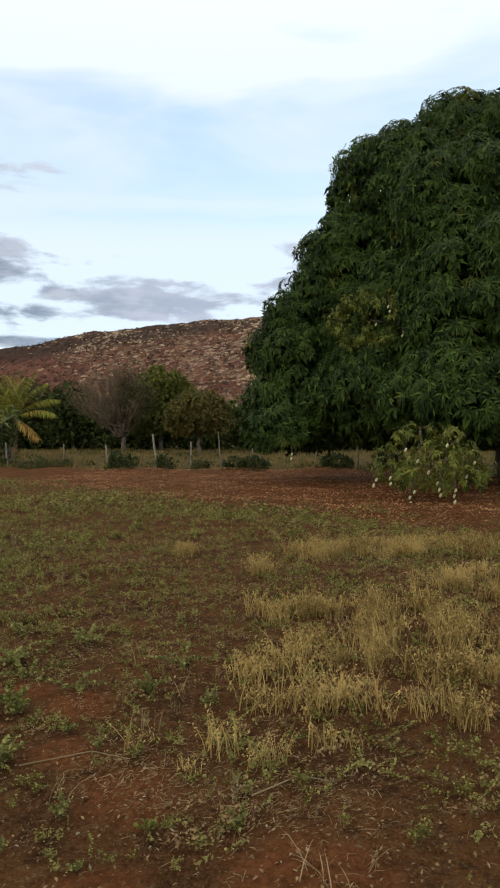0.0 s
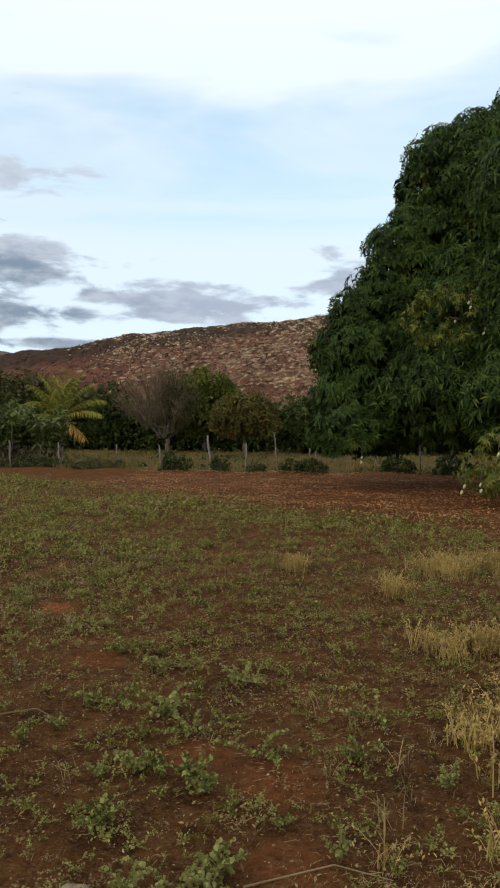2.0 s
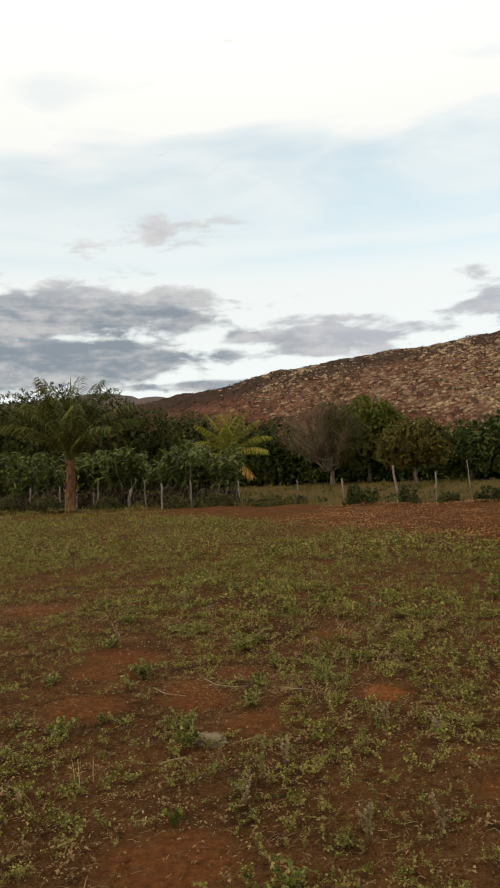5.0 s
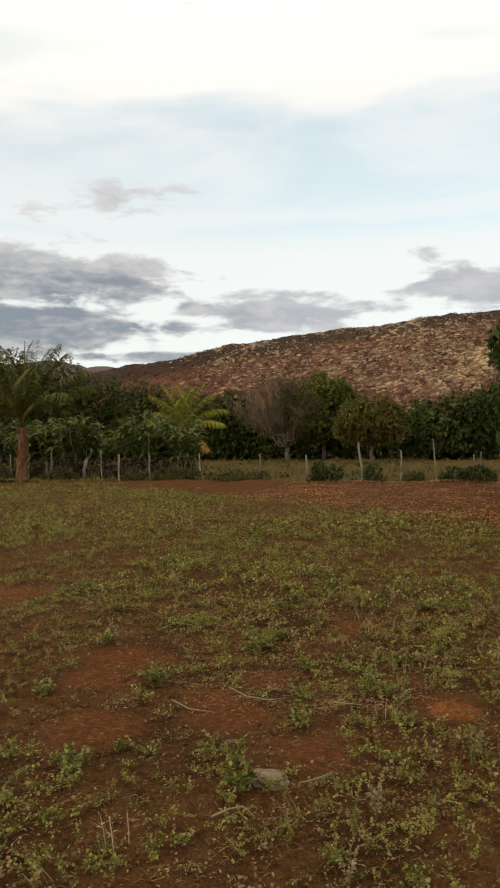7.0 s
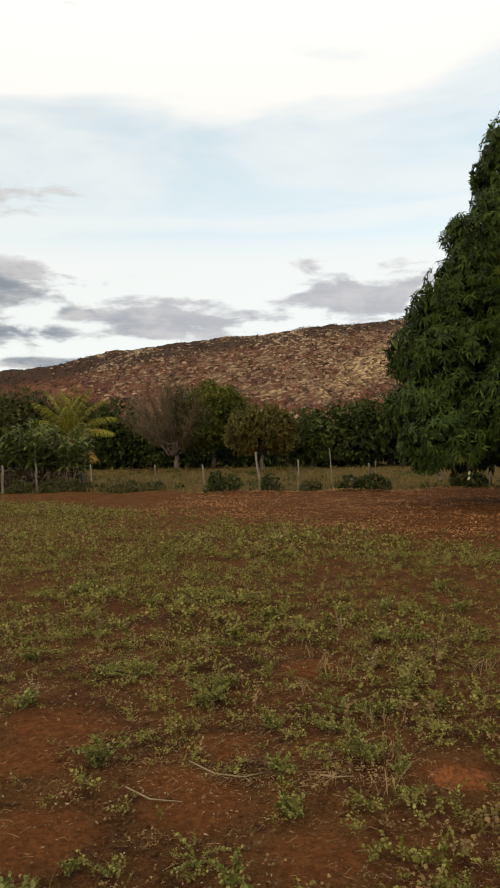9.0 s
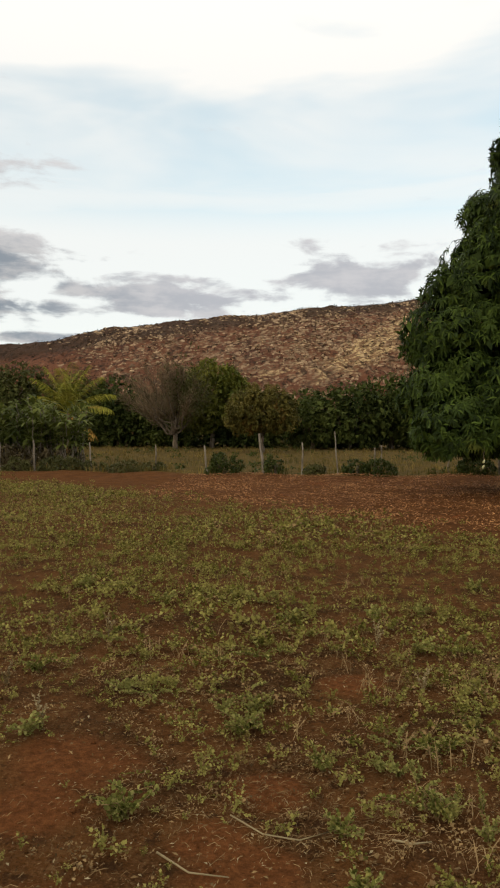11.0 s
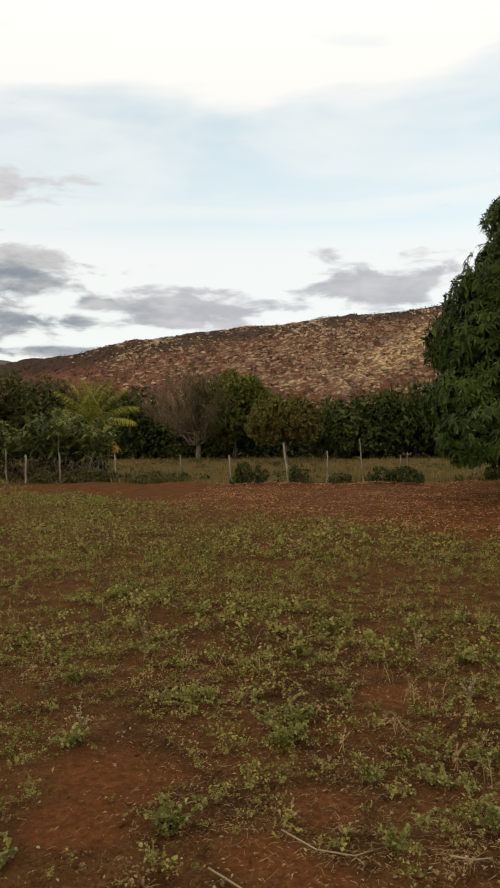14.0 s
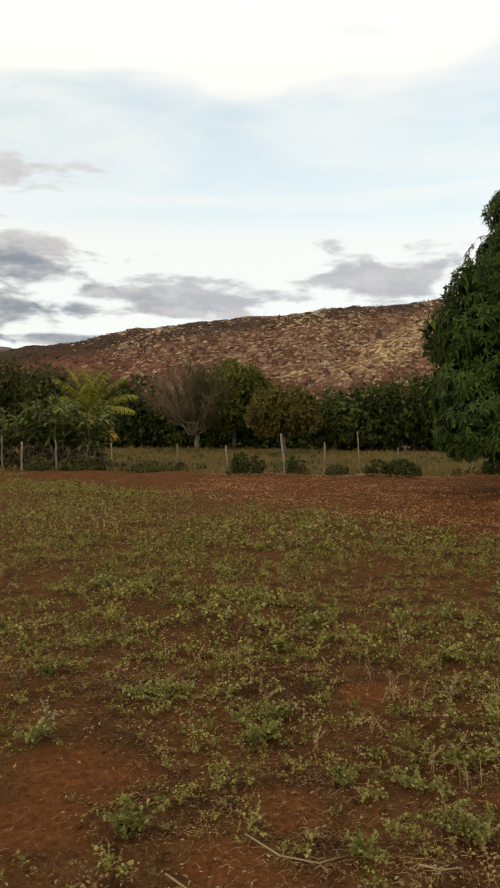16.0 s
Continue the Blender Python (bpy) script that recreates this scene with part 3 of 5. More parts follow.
# ---- trees ----
def crown_points(lobes, spacing, lump=0.75, floor=0.35):
    """Places and outward ways over a crown made of lobes, each lobe covered with smaller clumps."""
    P, D = [], []
    L = [(np.array(c, float), np.array(r, float)) for c, r in lobes]
    for k, (c, r) in enumerate(L):
        area = 4 * np.pi * ((r[0] * r[1]) ** 1.6 / 3 + (r[0] * r[2]) ** 1.6 / 3 + (r[1] * r[2]) ** 1.6 / 3) ** (1 / 1.6)
        m = max(8, int(area / (lump * 1.6) ** 2))
        d = unit(ball_ways(m) + RNG.normal(0, 0.12, (m, 3)))
        cc = c + d * r * RNG.uniform(0.84, 1.0, (m, 1))
        ok = np.ones(m, bool)
        for j, (c2, r2) in enumerate(L):
            if j != k:
                ok &= (((cc - c2) / r2) ** 2).sum(1) > 0.72
        cc, d = cc[ok], d[ok]
        size = lump * RNG.uniform(0.55, 1.25, len(cc))
        for q, dd, s in zip(cc, d, size):
            w = max(4, int(2 * np.pi * s * s * 1.5 / spacing**2))
            u = unit(RNG.normal(0, 1, (w, 3)) + dd * 0.9 + (0, 0, 0.35))
            P.append(q + u * s * RNG.uniform(0.6, 1.06, (w, 1)) * (1, 1, 0.85))
            D.append(u)
    P, D = np.concatenate(P), np.concatenate(D)
    ok = P[:, 2] > floor
    return P[ok], D[ok]


def foliage(P, D, per, length, width, droop=0.3, spread=0.9, cheap=False):
    n = len(P)
    pos = np.repeat(P, per, 0) + RNG.normal(0, length * 0.12, (n * per, 3))
    way = unit(np.repeat(D, per, 0) * 0.7 + RNG.normal(0, spread, (n * per, 3)) + (0, 0, -0.15))
    ln = length * RNG.uniform(0.65, 1.25, n * per)
    return leaves(pos, way, ln, ln * width / length, droop=droop, cheap=cheap)


def clumped(lobes, spacing, floor):
    """Twig ends over a crown whose lobes are covered with rounded clumps: places, and outward ways."""
    L = [(np.array(c, float), np.array(r, float)) for c, r in lobes]
    out = []
    for k, (c, r) in enumerate(L):
        m = max(9, int(12.6 * float(np.mean(r)) ** 2 / 0.80))
        d = unit(ball_ways(m) + RNG.normal(0, 0.13, (m, 3)))
        C = c + d * (r - 0.25) * RNG.uniform(0.90, 1.07, (m, 1))
        for j, (c2, r2) in enumerate(L):
            if j != k:
                ok = (((C - c2) / r2) ** 2).sum(1) > 0.7
                C, d = C[ok], d[ok]
        for q, w in zip(C, d):
            size = RNG.uniform(0.42, 0.80)
            n = int(12.6 * size * size / spacing**2)
            u = unit(RNG.normal(0, 1, (n, 3)))
            u = u[(u @ w > -0.25) & (u[:, 2] > -0.75)]
            p = q + u * size * (1, 1, 0.85) * RNG.uniform(0.9, 1.06, (len(u), 1))
            out.append((p, unit(u + w * 0.5)))
    P, D = (np.concatenate([o[i] for o in out]) for i in range(2))
    ok = (P[:, 2] > floor) & (P[:, 1] < 2.0) & (P[:, 0] < 4.5)
    for c, r in L:
        ok &= (((P - c) / np.maximum(r - 0.45, 0.3)) ** 2).sum(1) > 1.0
    return P[ok], D[ok]


def whorls(P, D, per, length, width, droop):
    """Rosettes of long leaves at the twig ends, facing outwards and hanging like shingles."""
    n = len(P)
    a = unit(np.cross(D, RNG.normal(0, 1, (n, 3))))
    b = np.cross(D, a)
    th = (np.arange(per) / per * 2 * np.pi)[None] + RNG.uniform(-0.4, 0.4, (n, per))
    way = np.cos(th)[..., None] * a[:, None] + np.sin(th)[..., None] * b[:, None] + RNG.uniform(0.1, 0.55, (n, per, 1)) * D[:, None] - (0, 0, 0.45)
    ln = (length * RNG.uniform(0.75, 1.2, (n, 1)) * RNG.uniform(0.75, 1.15, (n, per))).ravel()
    up = np.repeat(unit(D + (0, 0, 0.5)), per, 0)
    return leaves(np.repeat(P, per, 0), way.reshape(-1, 3), ln, ln * width / length, up=up, droop=droop, cheap=True)


def tree(name, label, base, lobes, leaf_mat, bark, trunk_r, fork, leaf=0.22, wide=0.08, spacing=0.4, per=6, lump=0.7, droop=0.3, cheap=True, floor=0.3, group="", tight=False):
    """A tree: tapered trunk with limbs into every lobe, and a crown of leaves. Lobes are given from the base."""
    t = thing(name, label, "tree", base, group)
    f = np.array(fork, float)
    pieces = [tube(bend((0, 0, -0.15), f, 0, 0.12, 6), np.linspace(trunk_r * 1.35, trunk_r * 0.8, 6), 9, 0.08)]
    for c, r in lobes:
        c, r = np.array(c, float), np.array(r, float)
        pieces.append(tube(bend(f - (0, 0, 0.1), c, 0.7, 0.3, 6), np.linspace(trunk_r * 0.6, trunk_r * 0.12, 6), 6, 0.06))
        for _ in range(3):
            e = c + unit(RNG.normal(0, 1, 3)) * r * 0.6
            pieces.append(tube(bend(f + (c - f) * RNG.uniform(0.4, 0.9), e, 0.1, 0.4, 5), np.linspace(trunk_r * 0.28, trunk_r * 0.06, 5), 5))
    part("trunk", raw_mesh("trunk", *join(pieces), bark, True), t)
    if tight:
        P, D = clumped(lobes, spacing, floor)
        body = [whorls(P, D, per, leaf, wide, droop)]
        # a close layer of hanging leaves under the rosettes
        k = RNG.uniform(0, 1, len(P)) < 0.9
        q = P[k] - D[k] * 0.16 + RNG.normal(0, 0.06, (int(k.sum()), 3))
        dd = D[k]
        for c, r in lobes:
            m = int(150 * (r[0] * r[1] * r[2]) ** (2 / 3))
            u = unit(RNG.normal(0, 1, (m, 3)))
            g = np.array(c) + u * np.maximum(np.array(r) - 0.75, 0.5 * np.array(r))
            g = g[(g[:, 2] > floor + 0.5) & (g[:, 1] < 2.5)]
            body.append(leaves(g, RNG.normal(0, 1, g.shape), 0.55, 0.34, droop=0.2, cheap=True))
        ln = RNG.uniform(0.26, 0.40, len(q))
        body.append(leaves(q, RNG.normal(0, 0.5, q.shape) - (0, 0, 0.9), ln, ln * 0.5, up=dd, droop=0.1, cheap=True))
    else:
        P, D = crown_points(lobes, spacing, lump, floor)
        inner = RNG.uniform(0, 1, len(P)) < 0.6
        c0 = np.mean([c for c, _ in lobes], 0)
        Q = P[inner] + (c0 - P[inner]) * RNG.uniform(0.08, 0.4, (inner.sum(), 1))
        body = [foliage(P, D, per, leaf, wide, droop, cheap=cheap), foliage(Q, D[inner], 3, leaf * 2.3, wide * 3.2, droop, cheap=True)]
    part("crown", raw_mesh("crown", *join(body), leaf_mat), t)
    return t


def mango_tree():
    base = np.array((7.8, 28.3, 0.0))
    L = [((8.1, 29.0, 6.8), (5.6, 6.0, 5.4)), ((3.84, 27.6, 10.2), (2.42, 2.4, 2.2)), ((6.0, 28.0, 12.2), (1.65, 1.6, 1.5)), ((2.36, 27.2, 7.6), (2.0, 2.0, 1.8)), ((1.63, 26.9, 6.36), (1.7, 1.7, 1.55)), ((0.66, 26.6, 4.43), (1.95, 1.9, 1.75)),
         ((0.65, 26.3, 2.75), (2.1, 2.1, 1.75)), ((1.92, 27.0, 8.75), (0.85, 0.85, 0.75)), ((0.59, 26.6, 5.76), (1.4, 1.4, 1.25)), ((3.6, 24.4, 3.2), (2.6, 2.3, 1.8)), ((5.4, 25.0, 8.4), (2.3, 2.3, 2.2)), ((6.0, 23.0, 5.2), (2.8, 2.8, 2.8)), ((8.5, 24.6, 8.0), (3.0, 2.8, 3.0)),
         ((8.0, 28.2, 11.9), (2.2, 2.2, 2.0)), ((11.5, 27, 5), (4.4, 4.6, 4.0)), ((8.0, 32.6, 5), (5.2, 3.6, 3.9)), ((10, 22.6, 3.8), (3.0, 2.5, 2.4)), ((-0.25, 24.4, 1.75), (0.95, 1.0, 0.75)), ((4.4, 21.0, 2.7), (1.7, 1.5, 1.3)), ((3.6, 25.2, 5.6), (1.9, 1.8, 1.7)), ((4.4, 26.6, 6.6), (2.4, 2.2, 2.2)), ((6.4, 25.4, 6.6), (2.4, 2.2, 2.2)), ((6.4, 27.0, 9.8), (2.3, 2.2, 2.2)), ((8.2, 26.6, 10.2), (2.3, 2.2, 2.2)), ((5.0, 28.0, 8.6), (2.2, 2.0, 2.0))]
    lobes = [(tuple(np.array(c) - base), r) for c, r in L]
    t = tree("mango_tree", "large dense dark-green mango tree with drooping leaves and low boughs", tuple(base), lobes, MANGO, BARK, 0.48, (0.1, 0.2, 2.4),
             leaf=0.235, wide=0.052, spacing=0.245, per=7, droop=0.24, cheap=True, floor=1.1, tight=True)
    # low flushing boughs that reach the ground
    low = [((3.15, 18.7, 1.0), (1.0, 0.9, 0.72)), ((2.28, 22.9, 4.92), (1.0, 0.6, 0.85)), ((3.6, 18.3, 0.7), (0.9, 0.8, 0.5)), ((-0.6, 24.8, 1.6), (0.8, 0.75, 0.6))]
    for k, (c, r) in enumerate(low):
        P, D = crown_points([(tuple(np.array(c) - base), r)], 0.29, 0.34, 0.30)
        b = part("bough", raw_mesh("bough", *whorls(P, D, 7, 0.14, 0.05, 0.25), MANGO if k == 3 else MANGO_YELLOW), t, "low dark-green bough" if k == 3 else "bough of yellowish young leaves")
        c = np.array(c) - base
        part("branch", raw_mesh("branch", *tube(bend((0.1, 0.2, 2.2), c, 0.8, 0.2, 9), np.linspace(0.13, 0.03, 9), 6), BARK, True), b)
    # hanging fruit on long stalks
    seat = [(-0.05, 23.2, 0.95, 2), (2.35, 17.9, 0.55, 2), (2.75, 17.75, 0.25, 3), (3.35, 17.6, 0.45, 3), (3.7, 17.6, 0.3, 3), (3.95, 17.75, 0.6, 2), (3.1, 17.65, 0.7, 1), (2.0, 18.1, 0.5, 2),
            (2.6, 17.7, 1.2, 1), (3.5, 17.5, 1.3, 1), (2.75, 22.2, 5.2, 2), (2.4, 22.2, 4.7, 1), (3.1, 22.2, 4.5, 2), (4.2, 17.9, 0.9, 1), (2.9, 17.6, 0.95, 1)]
    th = np.linspace(0, np.pi, 7)
    for x, y, z, k in seat:
        for j in range(k):
            o = np.array((x, y, z)) - base + (RNG.normal(0, 0.03), RNG.normal(0, 0.03), -0.13 * j)
            pts = o + np.stack([0.010 * np.sin(2 * th), 0 * th, 0.047 * np.cos(th)], 1)
            fr = part("fruit", raw_mesh("fruit", *tube(pts, 0.030 * np.sin(np.clip(th, 0.12, np.pi - 0.12)) ** 0.8, 8), FRUIT, True), t, "pale yellow hanging mango")
            part("stalk", raw_mesh("stalk", *tube(bend(o + (0, 0, 0.06), o + (0.02, 0.03, 0.42), 0, 0.1, 4), np.full(4, 0.006), 4), BARK), fr)
    return t


mango_tree()

tree("tree", "small tree with turning orange-green leaves beyond the fence", (-8.8, 62, 0), [((0, 0, 3.5), (2.6, 2.4, 1.7)), ((-1.4, 0, 2.7), (1.4, 1.4, 1.1)), ((1.5, 0.2, 2.8), (1.3, 1.4, 1.1))],
     ORANGE, BARK, 0.16, (0, 0, 1.3), 0.17, 0.09, 0.36, 7, 0.4)
tree("tree", "bright yellow-green tree behind the pasture", (-14.9, 76, 0), [((0, 0, 6.2), (2.7, 2.4, 2.2)), ((-1.3, 0, 3.8), (2.4, 2.2, 2.2)), ((2.0, 0, 4.6), (2.3, 2.0, 2.0))],
     YGREEN, BARK, 0.22, (0, 0, 2.0), 0.28, 0.15, 0.5, 6, 0.6)


def dark_tree(x, y, h, w, mat=None, label="dense dark-green tree at the edge of the pasture"):
    k = RNG.uniform(-0.2, 0.2, 6) * w
    lobes = [((k[0], 0, h * 0.74), (w * 0.72, w * 0.6, h * 0.24)), ((-w * 0.62, k[1], h * 0.56), (w * 0.60, w * 0.5, h * 0.24)), ((w * 0.62, k[2], h * 0.54), (w * 0.60, w * 0.5, h * 0.24)),
             ((k[3], -w * 0.4, h * 0.40), (w * 0.75, w * 0.4, h * 0.24)), ((k[4] - w * 0.5, -w * 0.2, h * 0.26), (w * 0.55, w * 0.4, h * 0.2)), ((k[5] + w * 0.5, -w * 0.2, h * 0.26), (w * 0.55, w * 0.4, h * 0.2))]
    return tree("tree", label, (x, y, 0), lobes, mat or DARK_LEAF, BARK, 0.2, (0, 0, h * 0.22), 0.245, 0.12, 0.73, 6, 0.6, droop=0.2, group="trees behind the pasture")


for x, y, h, w in ((-5.0, 75, 5.6, 3.2), (-1.6, 73, 6.3, 3.6), (2.4, 75, 7.0, 4.0), (7.0, 73, 7.2, 4.2), (12.0, 76, 7.4, 4.2), (17.5, 75, 7.4, 4.4), (-11.4, 81, 5.2, 3.0), (-20.6, 81, 5.4, 3.0), (-25.0, 78, 7.3, 3.0)):
    dark_tree(x, y, h, w)
for x, y, h, w in ((-29.6, 80, 7.6, 3.4), (-34.0, 75, 8.4, 3.8), (-38.6, 76, 9.4, 4.2), (-44.0, 74, 11.4, 4.4), (-50, 73, 12.6, 4.8), (-57, 76, 12.6, 5.0), (-64, 78, 11.5, 5.0)):
    dark_tree(x, y, h, w, OLIVE_TREE, "broad olive-green tree behind the row of shrubs")


def hedge_row():
    """The dark undergrowth below the trees."""
    n = 6500
    x = RNG.uniform(-66, 24, n)
    P = np.stack([x, RNG.uniform(75.5, 79, n), RNG.uniform(0, 1, n) ** 0.8 * (3.4 + 1.2 * np.sin(x * 0.7) + 0.8 * np.sin(x * 1.9))], 1)
    v, f = foliage(P, np.tile((0, -1.0, 0.3), (n, 1)), 5, 0.42, 0.26, 0.2, cheap=True)
    n = 5000
    x = RNG.uniform(-70, 28, n)
    P = np.stack([x, RNG.uniform(81, 85, n), RNG.uniform(0, 1, n) ** 0.9 * (4.2 + 1.0 * np.sin(x * 0.5))], 1)
    v, f = join([(v, f), foliage(P, np.tile((0, -1.0, 0.3), (n, 1)), 3, 0.9, 0.6, 0.2, cheap=True)])
    thing("undergrowth", "dark tangled undergrowth below the trees", "undergrowth", kind="stuff", data=raw_mesh("undergrowth", v, f, DARK_LEAF))


hedge_row()


def bare_tree(base, h, w):
    t = thing("bare_tree", "leafless grey-brown tree with fine spreading twigs", "tree", base)
    big, twigs = [], []
    f = np.array((0, 0, h * 0.16))
    big.append(tube(bend((0, 0, -0.15), f, 0, 0.1, 5), np.linspace(0.26, 0.2, 5), 8, 0.06))
    for k in range(26):
        a = k / 26 * 2 * np.pi + RNG.uniform(-0.2, 0.2)
        out = RNG.uniform(0.25, 1.0)
        e = np.array((math.cos(a) * w * out - 1.2, math.sin(a) * w * 0.7 * out, h * (1.0 - 0.48 * out**2) * RNG.uniform(0.85, 1.0)))
        limb = bend(f, e, -0.3 * out, 0.25, 8)
        big.append(tube(limb, np.linspace(0.10, 0.018, 8), 5))
        for j in range(110):
            s = RNG.uniform(0.3, 1.0)
            p = f + (e - f) * s + RNG.normal(0, 0.12, 3)
            d = unit(unit(e - f) * 0.8 + RNG.normal(0, 0.55, 3) + (0, 0, 0.35))
            ln = RNG.uniform(0.7, 1.7)
            twigs.append(tube(np.stack([p, p + d * ln * 0.5 + RNG.normal(0, 0.05, 3), p + d * ln]), (0.015, 0.010, 0.005), 3))
    part("trunk", raw_mesh("trunk", *join(big), BARK, True), t)
    tagged(part("branchwork", raw_mesh("branchwork", *join(twigs), TWIG), t), kind="stuff")
    n = 2000
    P = np.array((0.9, 0.3, h * 0.60)) + RNG.normal(0, 1, (n, 3)) * (1.05, 0.8, 1.4)
    part("foliage", raw_mesh("foliage", *foliage(P, RNG.normal(0, 1, (n, 3)), 4, 0.2, 0.1, cheap=True), OLIVE), t, "sparse olive leaves on one side")
    return t


bare_tree((-17.6, 71, 0), 8.4, 4.6)


# ---- palms and tall shrubs ----
def frond(length, start, droop, n=26, leaf=0.55, wide=0.035):
    """A feather frond along +x that rises and bends down: the rib and the leaflets."""
    s = np.linspace(0, 1, 10)
    a = start - droop * s**1.3
    step = length / 9
    x = np.concatenate([[0], np.cumsum(np.cos(a[:-1]) * step)])
    z = np.concatenate([[0], np.cumsum(np.sin(a[:-1]) * step)])
    rib = np.stack([x, 0 * x, z], 1)
    u = np.linspace(0.14, 0.99, n)
    P = np.stack([np.interp(u, s, x), 0 * u, np.interp(u, s, z)], 1)
    T = unit(np.stack([np.cos(np.interp(u, s, a)), 0 * u, np.sin(np.interp(u, s, a))], 1))
    pos, way = [], []
    for sd in (-1, 1):
        pos.append(P)
        way.append(unit(T * 0.75 + np.stack([0 * u, np.full(n, sd * 0.9), -0.25 - 0.25 * u], 1) + RNG.normal(0, 0.08, (n, 3))))
    ln = np.tile(leaf * np.sin(np.pi * (0.12 + 0.80 * u)) ** 0.6, 2) * RNG.uniform(0.85, 1.1, 2 * n)
    return tube(rib, np.linspace(0.035, 0.008, 10), 5), leaves(np.concatenate(pos), np.concatenate(way), ln, wide * 2, droop=0.35, fold=0.3)


def palm(base, trunk_h, trunk_r, fronds, leaf_mat, label, length, leaf, dead):
    t = thing("coconut_palm", label, "palm tree", base)
    part("trunk", raw_mesh("trunk", *tube(bend((0, 0, -0.1), (0.05, 0, trunk_h), 0, 0.06, 12), np.linspace(trunk_r * 1.25, trunk_r * 0.85, 12) * (1 + 0.06 * (np.arange(12) % 2)), 10, 0.06), BARK_PALM, True), t)
    for k, (a, st, dr, ln) in enumerate(fronds + dead):
        rib, lv = frond(length * ln, st, dr, 44, leaf)
        R = np.array(Matrix.Rotation(a, 3, "Z"))
        o = np.array((0.05, 0, trunk_h - 0.05))
        mat = leaf_mat if k < len(fronds) else PALM_DEAD
        fr = part("frond", raw_mesh("frond", lv[0] @ R.T + o, lv[1], mat), t, "" if k < len(fronds) else "hanging orange-brown dead frond")
        part("rib", raw_mesh("rib", rib[0] @ R.T + o, rib[1], mat, True), fr)
    # stubs of old fronds round the trunk
    for k in range(16):
        a, z = k * 2.4, trunk_h * (0.15 + 0.8 * k / 16)
        c, q = math.cos(a), math.sin(a)
        p = [(c * trunk_r * 0.9, q * trunk_r * 0.9, z), (c * trunk_r * 1.25, q * trunk_r * 1.25, z + 0.13), (c * trunk_r * 1.6, q * trunk_r * 1.6, z + 0.3)]
        part("stub", raw_mesh("stub", *tube(p, (0.05, 0.04, 0.015), 5), BARK_PALM, True), t)
    return t


palm((-22.8, 57, 0), 2.9, 0.17, [(0.1, 1.2, 0.95, 1.0), (0.35, 0.85, 1.15, 1.0), (-0.2, 0.45, 0.95, 0.95), (3.3, 1.15, 0.95, 1.0), (2.9, 0.8, 1.1, 0.95), (3.6, 1.35, 0.6, 1.0), (1.6, 1.45, 0.4, 1.05), (4.6, 1.35, 0.6, 0.95), (2.2, 1.3, 0.6, 1.05), (0.7, 1.35, 0.5, 1.05),
     (5.5, 1.25, 0.75, 1.0), (2.6, 1.0, 0.95, 1.0), (5.0, 1.05, 0.9, 0.9), (3.0, 0.35, 1.0, 0.85)],
     PALM, "young coconut palm with bright yellow-green fronds", 3.9, 0.95, [(-0.45, -0.40, 0.35, 0.8)])
left_palm = palm((-20.9, 31.7, 0), 2.4, 0.21, [(0.9, 1.3, 0.7, 1.0), (2.0, 1.35, 0.6, 1.0), (3.3, 1.4, 0.6, 1.0), (5.9, 1.3, 0.8, 1.0), (4.3, 1.1, 1.0, 0.95), (0.2, 1.15, 1.2, 1.0), (0.6, 1.0, 1.2, 0.95), (-0.4, 0.9, 1.3, 0.9), (3.0, 1.2, 1.0, 1.0), (3.6, 0.95, 1.2, 0.95), (2.3, 1.1, 1.0, 0.95),
     (1.5, 1.45, 0.3, 1.0), (4.6, 1.35, 0.6, 1.0), (5.4, 1.1, 1.1, 0.95), (4.0, 1.42, 0.5, 1.0), (2.7, 1.38, 0.6, 1.0), (0.4, 1.4, 0.6, 1.0)],
     PALM_DARK, "coconut palm with dull green fronds beside the fence", 4.1, 0.85, [])
part("spear", raw_mesh("spear", *tube([(0.05, 0, 2.3), (0.12, 0, 3.9), (0.20, 0, 6.2)], (0.05, 0.045, 0.015), 6), PALM_DARK, True), left_palm, "unopened upright frond")


def tall_shrub(base, h):
    """Several upright stems, each with a head of long hanging leaves."""
    t = thing("tall_shrub", "tall leafy green shrub in a dense row", "shrub", base, "row of tall shrubs behind the fence")
    pos, way, ln = [], [], []
    for k in range(5):
        a = k * 1.26 + RNG.uniform(-0.4, 0.4)
        top = np.array((math.cos(a) * RNG.uniform(0.15, 0.6), math.sin(a) * RNG.uniform(0.15, 0.6), h * RNG.uniform(0.62, 0.9)))
        line = bend((math.cos(a) * 0.12, math.sin(a) * 0.12, -0.1), top, 0, 0.15, 6)
        part("stem", raw_mesh("stem", *tube(line, np.linspace(0.045, 0.015, 6), 5, 0.05), POST_DARK, True), t)
        for s in RNG.uniform(0.42, 1.0, 46):
            p = np.array([np.interp(s, np.linspace(0, 1, 6), line[:, i]) for i in range(3)])
            b = RNG.uniform(0, 6.28)
            pos.append(p)
            way.append((math.cos(b), math.sin(b), RNG.uniform(-0.2, 1.5)))
            ln.append(RNG.uniform(0.35, 0.75))
    ln = np.array(ln)
    part("foliage", raw_mesh("foliage", *leaves(np.array(pos), np.array(way), ln, ln * 0.24, droop=0.28, fold=0.2, cheap=True), SHRUB), t)
    return t


